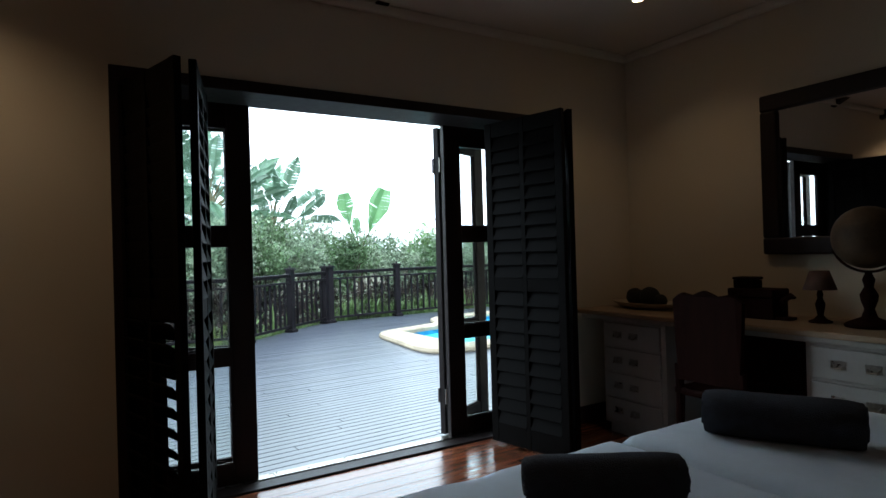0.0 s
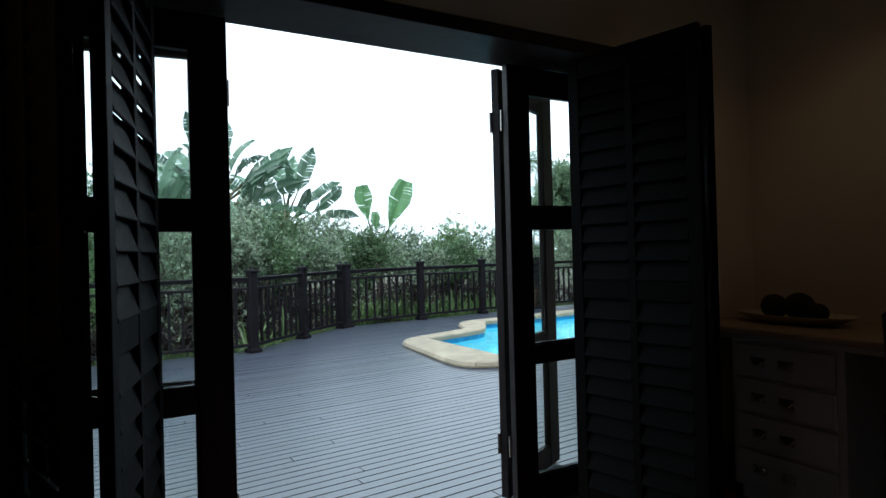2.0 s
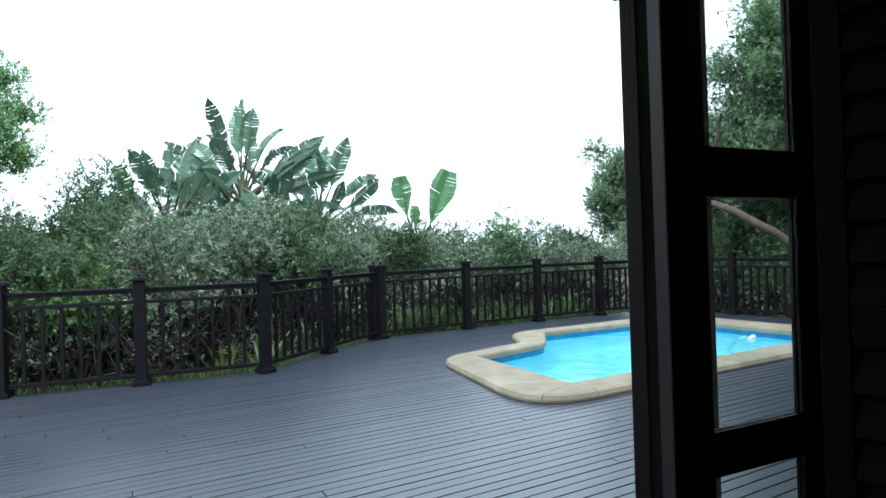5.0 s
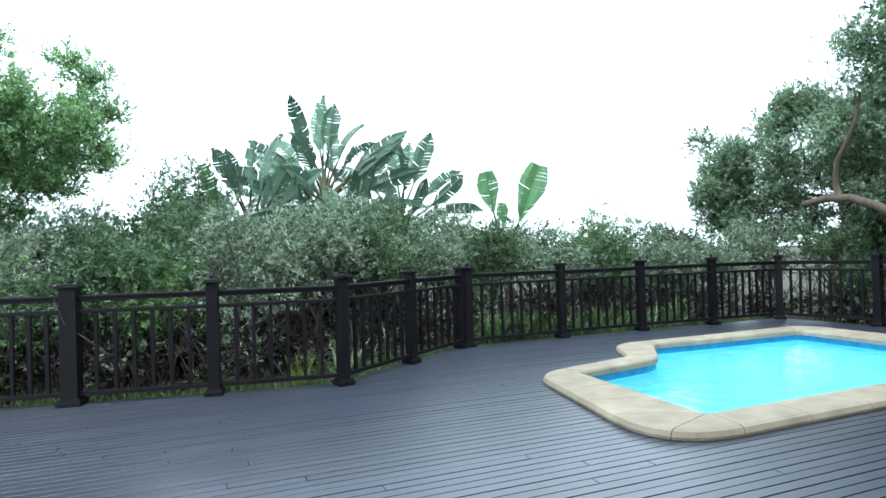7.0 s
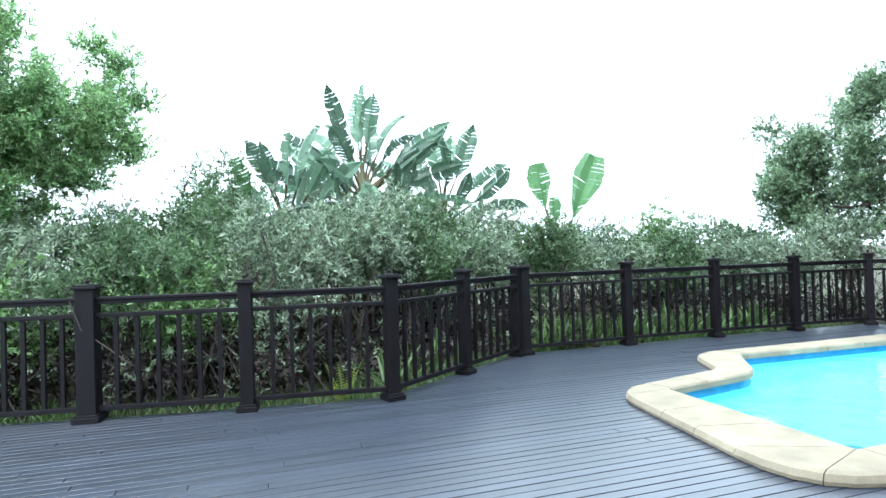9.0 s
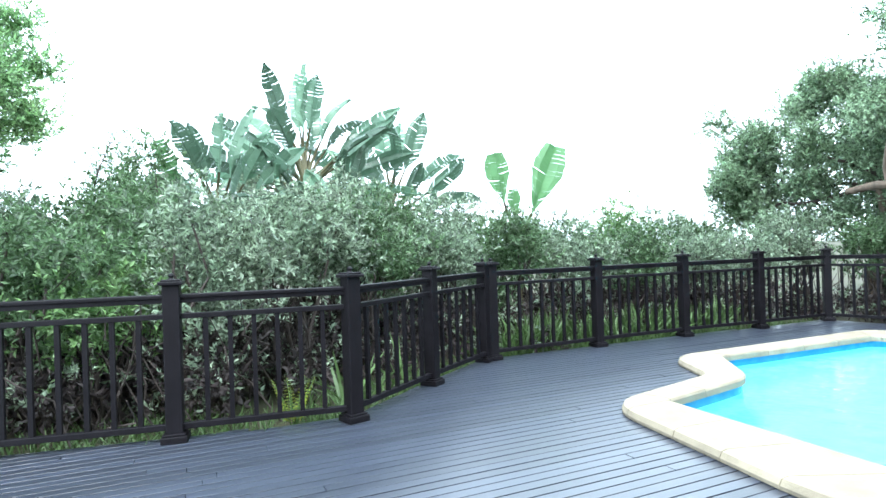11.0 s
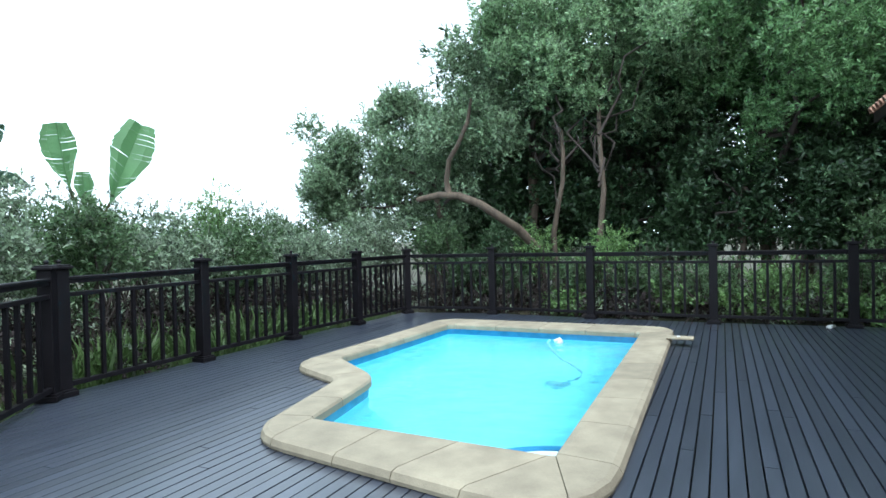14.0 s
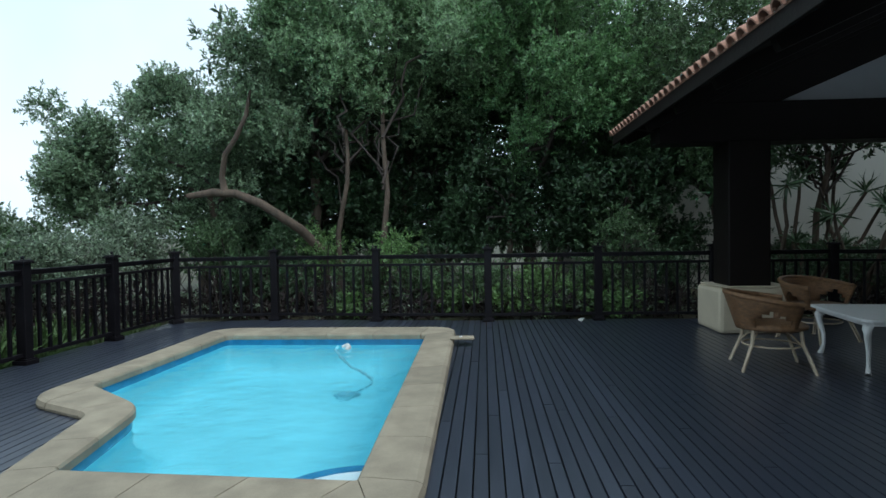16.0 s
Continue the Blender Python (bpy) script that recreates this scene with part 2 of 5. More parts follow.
def box(x0, x1, y0, y1, z0, z1, m=None, bevel=0.0):
    return add_box(bmesh.new(), x0, x1, y0, y1, z0, z1, m, bevel)


def add_tube(bm, points, radii, sides=8):
    """A tapered round limb through the points."""
    rings = []
    for k, p in enumerate(points):
        p = Vector(p)
        a = Vector(points[max(0, k - 1)])
        b = Vector(points[min(len(points) - 1, k + 1)])
        d = (b - a).normalized()
        side = d.cross(Vector((0.31, 0.17, 0.93)))
        if side.length < 1e-3:
            side = d.cross(Vector((1, 0, 0)))
        side.normalize()
        up = side.cross(d)
        rings.append([bm.verts.new(p + radii[k] * (math.cos(2 * math.pi * s / sides) * side + math.sin(2 * math.pi * s / sides) * up)) for s in range(sides)])
    for r0, r1 in zip(rings, rings[1:]):
        for s in range(sides):
            bm.faces.new((r0[s], r0[(s + 1) % sides], r1[(s + 1) % sides], r1[s]))
    bm.faces.new(rings[0])
    bm.faces.new(list(reversed(rings[-1])))
    return bm


def add_lathe(bm, profile, sides=20, m=None):
    """A turned shape from (radius, height) pairs."""
    rings = []
    for r, z in profile:
        rings.append([bm.verts.new((r * math.cos(2 * math.pi * s / sides), r * math.sin(2 * math.pi * s / sides), z)) for s in range(sides)])
    for r0, r1 in zip(rings, rings[1:]):
        for s in range(sides):
            bm.faces.new((r0[s], r0[(s + 1) % sides], r1[(s + 1) % sides], r1[s]))
    bm.faces.new(list(reversed(rings[0])))
    bm.faces.new(rings[-1])
    if m is not None:
        bmesh.ops.transform(bm, matrix=m, verts=[v for ring in rings for v in ring])
    return bm


def add_prism(bm, poly, z0, z1):
    lo = [bm.verts.new((x, y, z0)) for x, y in poly]
    hi = [bm.verts.new((x, y, z1)) for x, y in poly]
    n = len(poly)
    for k in range(n):
        bm.faces.new((lo[k], lo[(k + 1) % n], hi[(k + 1) % n], hi[k]))
    bm.faces.new(list(reversed(lo)))
    bm.faces.new(hi)
    return bm


def empty(name, m=None):
    ob = new(name)
    if m is not None:
        ob.matrix_basis = m
    return ob


def structure(name, bm, mat, label, category):
    return tagged(mesh_object(name, bm, mat), label, category, kind="structure")


def rounded(corners, steps=6):
    """A closed outline whose corners (x, y, radius) are rounded; returns one list of points a corner."""
    groups = []
    n = len(corners)
    for k, (x, y, r) in enumerate(corners):
        p = Vector((x, y))
        a = (Vector(corners[k - 1][:2]) - p)
        b = (Vector(corners[(k + 1) % n][:2]) - p)
        cut = min(r, a.length * 0.45, b.length * 0.45)
        p0, p1 = p + a.normalized() * cut, p + b.normalized() * cut
        groups.append([(1 - t) ** 2 * p0 + 2 * t * (1 - t) * p + t * t * p1 for t in (i / steps for i in range(steps + 1))])
    return groups


# ---- plan ----
WALL_IN, WALL_OUT = 4.0, 4.30          # bedroom wall that holds the folding doors
ROOM_X0, ROOM_X1, ROOM_Y0 = -2.2, 4.06, -2.6
CEIL_Z = 2.72
HEAD_Z = 2.12
DOOR_X0, DOOR_X1 = 0.635, 3.175
TRIM = 0.06

POSTS = [(-2.26, 10.17), (-1.07, 10.06), (0.12, 9.947), (1.30, 9.822), (2.47, 9.745), (3.357, 10.555), (4.288, 11.349),
         (5.80, 11.507), (7.194, 11.605), (8.53, 11.629), (9.92, 11.68), (10.28, 10.30), (10.26, 8.73), (10.31, 7.11),
         (10.50, 5.56), (10.58, 3.98), (10.66, 2.40), (10.40, 1.60)]

POOL_OUT = [(3.99, 6.97, 0.66), (9.40, 7.46, 0.34), (9.15, 10.58, 0.4), (5.84, 10.35, 0.3), (5.53, 9.56, 0.12), (4.21, 9.16, 0.34)]
POOL_IN = [(4.62, 7.35, 0.05), (8.84, 7.74, 0.08), (8.66, 10.21, 0.1), (6.24, 10.11, 0.10), (5.71, 9.30, 0.22), (4.58, 9.0, 0.05)]
COPING_Z, WATER_Z, POOL_DEPTH = 0.07, -0.06, -1.1

# ---- setting ----
ground_bm = bmesh.new()
def hole_sheet(bm, outer, inner, z):
    """A flat sheet with a hole, from the outline of the hole out to a big square."""
    n = len(inner)
    cx = sum(p[0] for p in inner) / n
    cy = sum(p[1] for p in inner) / n
    rim = [bm.verts.new((x, y, z)) for x, y in inner]
    far = []
    for x, y in inner:
        a = math.atan2(y - cy, x - cx)
        far.append(bm.verts.new((cx + outer * math.cos(a), cy + outer * math.sin(a), z)))
    for k in range(n):
        bm.faces.new((rim[k], far[k], far[(k + 1) % n], rim[(k + 1) % n]))

out_groups, in_groups = rounded(POOL_OUT), rounded(POOL_IN)
out_line = [p for g in out_groups for p in g]
in_line = [p for g in in_groups for p in g]
mid_line = [(a + b) / 2 for a, b in zip(out_line, in_line)]
hole_sheet(ground_bm, 900, [(p.x, p.y) for p in mid_line], -0.12)
structure("ground", ground_bm, M_GRASS, "green lawn and bare soil around the timber deck", "ground")

# walls of the bedroom, with the door opening through the outer one
wall_bm = bmesh.new()
add_box(wall_bm, ROOM_X0 - 0.2, DOOR_X0 - TRIM, WALL_IN, WALL_OUT, -0.1, 3.3)
add_box(wall_bm, DOOR_X1 + TRIM, ROOM_X1 + 0.2, WALL_IN, WALL_OUT, -0.1, 3.3)
add_box(wall_bm, DOOR_X0 - TRIM, DOOR_X1 + TRIM, WALL_IN, WALL_OUT, HEAD_Z + TRIM, 3.3)
structure("wall_north", wall_bm, M_WALL, "cream painted bedroom wall with a wide door opening", "wall")
structure("wall_east", box(ROOM_X1, ROOM_X1 + 0.2, ROOM_Y0, WALL_IN, -0.1, 3.3), M_WALL, "cream painted wall behind the white desk", "wall")
structure("wall_west", box(ROOM_X0 - 0.2, ROOM_X0, ROOM_Y0, WALL_IN, -0.1, 3.3), M_WALL, "plain cream painted bedroom wall", "wall")
structure("wall_south", box(ROOM_X0 - 0.2, ROOM_X1 + 0.2, ROOM_Y0 - 0.2, ROOM_Y0, -0.1, 3.3), M_WALL, "plain cream painted bedroom wall", "wall")
structure("ceiling", box(ROOM_X0, ROOM_X1, ROOM_Y0, WALL_IN, CEIL_Z, CEIL_Z + 0.12), M_CEIL, "plain cream painted bedroom ceiling", "ceiling")

# ---- pool ----
def make_pool():
    pool = empty("swimming_pool")
    tagged(pool, "kidney-cornered swimming pool with clear blue water and sandstone coping", "swimming pool", kind="structure")
    n = len(in_line)
    shell = bmesh.new()
    top = [shell.verts.new((p.x, p.y, -0.105)) for p in in_line]
    # the walls run into the floor in a wide cove
    middle = sum(in_line, Vector((0, 0))) / n
    above = top
    for inset, z in ((0.0, -0.40), (0.02, -0.62), (0.06, -0.82), (0.12, -0.97), (0.20, -1.06), (0.30, POOL_DEPTH)):
        ring = []
        for p in in_line:
            q = p.lerp(middle, inset)
            ring.append(shell.verts.new((q.x, q.y, z)))
        for k in range(n):
            shell.faces.new((above[k], above[(k + 1) % n], ring[(k + 1) % n], ring[k]))
        above = ring
    shell.faces.new(above)
    part("basin", shell, M_POOL, pool, "pale blue plastered pool basin", smooth=True)
    # mosaic band under the coping
    band = bmesh.new()
    b0 = [band.verts.new((p.x, p.y, 0.0)) for p in in_line]
    b1 = [band.verts.new((p.x, p.y, -0.105)) for p in in_line]
    for k in range(n):
        band.faces.new((b0[k], b0[(k + 1) % n], b1[(k + 1) % n], b1[k]))
    part("tile_band", band, M_POOL_TILE, pool, "dark blue mosaic tile band at the waterline")
    water = bmesh.new()
    water.faces.new([water.verts.new((p.x, p.y, WATER_Z)) for p in in_line])
    w = part("water", water, M_WATER, pool, "clear rippled pool water")
    w.visible_shadow = False
    # coping stones, each a stretch of the ring between both outlines
    corners = len(POOL_IN)
    pairs = []
    for c in range(corners):
        gi, go = in_groups[c], out_groups[c]
        pairs += list(zip(gi, go))
        ni, no = in_groups[(c + 1) % corners][0], out_groups[(c + 1) % corners][0]
        length = (ni - gi[-1]).length
        steps = max(1, round(length / 0.55))
        for i in range(1, steps):
            t = i / steps
            pairs.append((gi[-1].lerp(ni, t), go[-1].lerp(no, t)))
    # group them into stones of about half a metre on the outer side
    stones, run, length = [], [pairs[0]], 0.0
    for a, b in zip(pairs, pairs[1:] + pairs[:1]):
        run.append(b)
        length += max((b[0] - a[0]).length, (b[1] - a[1]).length)
        if length > 0.45:
            stones.append(run)
            run, length = [b], 0.0
    if len(run) > 1:
        stones.append(run)
    for run in stones:
        bm = bmesh.new()
        rings = []
        for i, (pi, po) in enumerate(run):
            side = (po - pi).normalized()
            along = ((run[min(i + 1, len(run) - 1)][1] - run[max(i - 1, 0)][1])).normalized()
            shift = along * (0.003 if i == 0 else -0.003 if i == len(run) - 1 else 0)
            prof = [(pi - side * 0.025, 0.004), (pi - side * 0.025, COPING_Z - 0.02), (pi - side * 0.012, COPING_Z - 0.004), (pi + side * 0.02, COPING_Z),
                    (po - side * 0.05, COPING_Z), (po - side * 0.016, COPING_Z - 0.012), (po, COPING_Z - 0.045), (po - side * 0.004, 0.004)]
            rings.append([bm.verts.new((p.x + shift.x, p.y + shift.y, z)) for p, z in prof])
        for r0, r1 in zip(rings, rings[1:]):
            for k in range(len(r0)):
                bm.faces.new((r0[k], r1[k], r1[(k + 1) % len(r0)], r0[(k + 1) % len(r0)]))
        bm.faces.new(rings[0])
        bm.faces.new(list(reversed(rings[-1])))
        bmesh.ops.recalc_face_normals(bm, faces=bm.faces)
        part("coping_stone", bm, M_COPING, pool)
    return pool

make_pool()

# ---- plants ----
def leaf_mesh(name, base, way, normal, length, width, fold=0.25, droop=0.15):
    """Many small leaves as one mesh: arrays of bases, directions, face normals, lengths and widths."""
    n = len(base)
    way = way / np.linalg.norm(way, axis=1, keepdims=True)
    side = np.cross(way, normal)
    side /= np.linalg.norm(side, axis=1, keepdims=True) + 1e-9
    up = np.cross(side, way)
    L, W = length[:, None], width[:, None]
    verts = np.empty((n, 6, 3))
    verts[:, 0] = base
    for k, (t, w) in ((1, (0.32, -0.5)), (2, (0.32, 0.5)), (3, (0.7, -0.4)), (4, (0.7, 0.4))):
        verts[:, k] = base + way * L * t + side * W * w + up * (W * abs(w) * fold - L * droop * t * t)
    verts[:, 5] = base + way * L - up * L * droop
    loops = np.array([0, 2, 1, 1, 2, 4, 3, 3, 4, 5])
    all_loops = (np.arange(n)[:, None] * 6 + loops[None]).ravel().astype(np.int32)
    totals = np.tile(np.array([3, 4, 3], np.int32), n)
    starts = np.concatenate([[0], np.cumsum(totals)[:-1]]).astype(np.int32)
    me = bpy.data.meshes.new(name)
    me.vertices.add(n * 6)
    me.vertices.foreach_set("co", verts.ravel())
    me.loops.add(len(all_loops))
    me.loops.foreach_set("vertex_index", all_loops)
    me.polygons.add(len(totals))
    me.polygons.foreach_set("loop_start", starts)
    me.update(calc_edges=True)
    me.validate()
    return me


def small_leaf_mesh(name, base, way, normal, length, width, fold=0.3, droop=0.12):
    """Many small pointed leaves, each of two faces folded along the midrib."""
    n = len(base)
    way = way / np.linalg.norm(way, axis=1, keepdims=True)
    side = np.cross(way, normal)
    side /= np.linalg.norm(side, axis=1, keepdims=True) + 1e-9
    up = np.cross(side, way)
    L, W = length[:, None], width[:, None]
    verts = np.empty((n, 4, 3))
    verts[:, 0] = base
    verts[:, 1] = base + way * L * 0.48 - side * W * 0.55 + up * W * fold
    verts[:, 2] = base + way * L - up * L * droop
    verts[:, 3] = base + way * L * 0.48 + side * W * 0.55 + up * W * fold
    loops = (np.arange(n)[:, None] * 4 + np.array([0, 2, 1, 0, 3, 2])[None]).ravel().astype(np.int32)
    me = bpy.data.meshes.new(name)
    me.vertices.add(n * 4)
    me.vertices.foreach_set("co", verts.ravel())
    me.loops.add(len(loops))
    me.loops.foreach_set("vertex_index", loops)
    me.polygons.add(n * 2)
    me.polygons.foreach_set("loop_start", np.arange(0, n * 6, 3, dtype=np.int32))
    me.update(calc_edges=True)
    me.validate()
    return me


def over_deck(x, y):
    """True where a point lies inside the fence."""
    line = np.array(POSTS[:11])
    east = np.array(POSTS[10:][::-1])
    return (y < np.interp(x, line[:, 0], line[:, 1]) + 0.05) & (x < np.interp(y, east[:, 1], east[:, 0]) + 0.05)


def sprigs(rng, lumps, count, leaf, wide, per=8, up=0.5, shell=2.2):
    """Leaves in sprigs through a heap of lumps (x, y, z, rx, ry, rz), thickest towards their skins."""
    lumps = np.array(lumps, float)
    area = (lumps[:, 3] * lumps[:, 4] + lumps[:, 4] * lumps[:, 5] + lumps[:, 3] * lumps[:, 5])
    pick = rng.choice(len(lumps), count, p=area / area.sum())
    d = rng.normal(size=(count, 3))
    d /= np.linalg.norm(d, axis=1, keepdims=True)
    r = rng.random(count) ** (1 / shell)
    r = r * (1 + 0.26 * rng.normal(size=count))
    c = lumps[pick, :3] + d * r[:, None] * lumps[pick, 3:]
    axis = d + np.array([0, 0, up]) + 0.55 * rng.normal(size=(count, 3))
    axis /= np.linalg.norm(axis, axis=1, keepdims=True)
    c = np.repeat(c, per, 0)
    axis = np.repeat(axis, per, 0)
    turn = rng.normal(size=(count * per, 3))
    turn -= (turn * axis).sum(1, keepdims=True) * axis
    turn /= np.linalg.norm(turn, axis=1, keepdims=True) + 1e-9
    k = np.tile(np.arange(per) / per, count)[:, None]
    way = axis * (0.35 + 0.6 * k) + turn * (1.0 - 0.5 * k)
    size = leaf * rng.uniform(0.65, 1.25, count * per)
    base = c + axis * (k - 0.5) * leaf * 1.6
    normal = axis + 0.35 * rng.normal(size=(count * per, 3))
    return base, way, normal, size, wide * size / leaf * rng.uniform(0.8, 1.2, count * per)


def foliage(name, parent, mat, rng, lumps, count, leaf, wide, per=8, up=0.5, shell=2.2, kind=""):
    base, way, normal, length, width = sprigs(rng, lumps, count, leaf, wide, per, up, shell)
    spot = parent.matrix_basis.translation if parent is not None else Vector((0, 0, 0))
    keep = (base[:, 2] > -0.05) & ~(over_deck(base[:, 0] + spot.x, base[:, 1] + spot.y) & (base[:, 2] < 1.5))
    me = small_leaf_mesh(name, base[keep], way[keep], normal[keep], length[keep], width[keep])
    me.materials.append(mat)
    ob = new(name, me)
    if parent is not None:
        ob.parent = parent
    if kind:
        ob["kind"] = kind
    return ob


def limb(bm, rng, start, end, r0, r1, bend=0.12, steps=6):
    """A crooked tapering limb."""
    a, b = Vector(start), Vector(end)
    length = (b - a).length
    pts, rad = [], []
    off = Vector((0, 0, 0))
    for k in range(steps + 1):
        t = k / steps
        if 0 < k < steps:
            off = off * 0.6 + Vector(rng.normal(size=3)) * bend * length * 0.35
        else:
            off = off * 0.5 if k else Vector((0, 0, 0))
        pts.append(a.lerp(b, t) + off)
        rad.append(r0 + (r1 - r0) * t)
    add_tube(bm, pts, rad, 7)
    return pts


def random_lumps(rng, cx, cy, cz, rx, ry, rz, count, size):
    out = []
    for _ in range(count):
        d = rng.normal(size=3)
        d /= np.linalg.norm(d)
        r = rng.random() ** 0.45
        s = size * rng.uniform(0.7, 1.3)
        out.append((cx + d[0] * rx * r, cy + d[1] * ry * r, max(0.25, cz + d[2] * rz * r), s, s, s * 0.85))
    return out


def make_shrub(x, y, wide, height, mat, label, seed, leaf=0.06, wideleaf=0.021, sprig=420, low=0.55):
    rng = np.random.default_rng(seed)
    shrub = empty("shrub", pose(x, y, -0.12))
    tagged(shrub, label, "shrub", "shrubs behind the deck fence")
    lumps = random_lumps(rng, 0, 0, height * 0.68, wide * 0.75, wide * 0.6, height * 0.27, 16, 0.33)
    stems = bmesh.new()
    for k in range(9):
        l = lumps[k]
        limb(stems, rng, (rng.normal() * 0.12 * wide, rng.normal() * 0.12 * wide, 0), l[:3], 0.022, 0.008, 0.14, 5)
    for k in range(34):
        a = (rng.normal() * 0.4 * wide, rng.normal() * 0.3 * wide, 0)
        limb(stems, rng, a, (a[0] + rng.normal() * 0.35, a[1] + rng.normal() * 0.3, rng.uniform(0.5, 1.2)), 0.009, 0.004, 0.2, 4)
    tagged(part("twiggy_growth", stems, M_TWIG, shrub), kind="stuff")
    foliage("foliage", shrub, mat, rng, lumps, round(sprig * 2.3), leaf, wideleaf, per=9, up=0.6)
    # dry growth low down, its brown darkened to carry the shade under the leaves
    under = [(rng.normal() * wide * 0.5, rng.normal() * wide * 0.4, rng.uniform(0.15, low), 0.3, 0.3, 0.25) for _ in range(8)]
    foliage("undergrowth", shrub, M_LEAF_SHADED_DEAD, rng, under, 210, 0.07, 0.03, per=6, up=0.2)
    foliage("low_leaves", shrub, M_LEAF_SILVER, rng, under, 80, 0.06, 0.022, per=7, up=0.4)
    return shrub


def make_hedge():
    rng = np.random.default_rng(11)
    line = [(-3.4, 11.4), (-2.2, 11.2), (-1.0, 11.1), (0.2, 11.0), (1.4, 10.9), (2.3, 11.3), (3.1, 12.0), (4.1, 12.6), (5.2, 12.7), (6.3, 12.8), (7.4, 12.9), (8.5, 12.9), (9.6, 13.0)]
    mats = [M_LEAF_MID, M_LEAF_MID, M_LEAF_SILVER, M_LEAF_MID, M_LEAF_SILVER, M_LEAF_SILVER, M_LEAF_MID, M_LEAF_SILVER, M_LEAF_MID, M_LEAF_SILVER, M_LEAF_MID, M_LEAF_SILVER, M_LEAF_SILVER]
    high = [1.7, 1.75, 1.75, 1.75, 1.9, 2.0, 1.9, 1.85, 1.8, 1.75, 1.7, 1.6, 1.6]
    for k, ((x, y), m, h) in enumerate(zip(line, mats, high)):
        make_shrub(x, y, 0.95, h + rng.normal() * 0.06, m,
                   "dense green coastal shrub with bare brown stems below" if m == M_LEAF_MID else "silvery green leafed shrub with twiggy stems below", 100 + k)
        make_shrub(x + 0.5, y + 1.3, 1.1, h + 0.32 + rng.normal() * 0.1, M_LEAF_SILVER if k % 3 else M_LEAF_MID,
                   "tall silvery green shrub rising behind the front row" if k % 3 else "tall green shrub rising behind the front row", 200 + k, sprig=440)
    for k, (x, y, h) in enumerate([(0.75, 10.75, 1.35), (-0.9, 10.8, 1.3), (7.6, 13.6, 2.15)]):
        make_shrub(x, y, 0.6, h, M_LEAF_BRIGHT, "bright fresh green shrub among silvery ones", 300 + k, sprig=160)

make_hedge()
for k, (x, y, h) in enumerate([(0.4, 13.4, 2.5), (-0.7, 13.7, 2.6), (1.3, 13.0, 2.25), (-1.6, 13.2, 2.4), (0.75, 14.3, 2.95), (2.35, 15.9, 3.0), (-0.1, 12.4, 2.2), (3.9, 15.7, 2.7)]):
    make_shrub(x, y, 0.85, h, M_LEAF_SILVER if k % 2 else M_LEAF_MID, "tall loose shrub standing behind the hedge", 350 + k, sprig=330)



def make_tree(x, y, lumps, trunk_r, trunk_top, mat, label, seed, sprig, leaf=0.1, wide=0.04, limbs=9, extra=()):
    rng = np.random.default_rng(seed)
    tree = empty("tree", pose(x, y, -0.12))
    tagged(tree, label, "tree")
    trunk = bmesh.new()
    top = (rng.normal() * 0.2, rng.normal() * 0.2, trunk_top)
    limb(trunk, rng, (0, 0, 0), top, trunk_r, trunk_r * 0.55, 0.06, 7)
    part("trunk", trunk, M_BARK, tree, smooth=True)
    for k in range(limbs):
        l = lumps[k % len(lumps)]
        bm = bmesh.new()
        t = rng.uniform(0.55, 1.0)
        limb(bm, rng, (top[0] * t, top[1] * t, top[2] * t), l[:3], trunk_r * 0.4, 0.010, 0.16, 7)
        part("limb", bm, M_TWIG, tree, smooth=True)
    for pts in extra:
        bm = bmesh.new()
        add_tube(bm, [(p[0] - x, p[1] - y, p[2] + 0.12) for p in pts], [p[3] for p in pts], 9)
        part("limb", bm, M_BARK, tree, smooth=True)
    foliage("crown", tree, mat, rng, lumps, sprig, leaf, wide, per=9, up=0.75)
    return tree


def crown(seed, cx, cy, cz, rx, ry, rz, count, size):
    return random_lumps(np.random.default_rng(seed), cx, cy, cz, rx, ry, rz, count, size)

# light feathery tree at the deck's far corner
make_tree(-2.3, 12.6, crown(1, 0.3, 0, 3.2, 1.6, 1.2, 1.4, 44, 0.34) + crown(2, 1.5, 0.2, 3.1, 0.8, 0.8, 1.0, 20, 0.28) + crown(12, 0.5, -0.3, 1.7, 1.0, 0.8, 0.7, 16, 0.3) + crown(31, 0.1, 0.1, 3.0, 1.3, 0.9, 0.9, 18, 0.38), 0.10, 2.2, M_LEAF_FEATHER,
          "light yellow-green feathery tree leaning over the fence", 41, 17000, 0.058, 0.02)
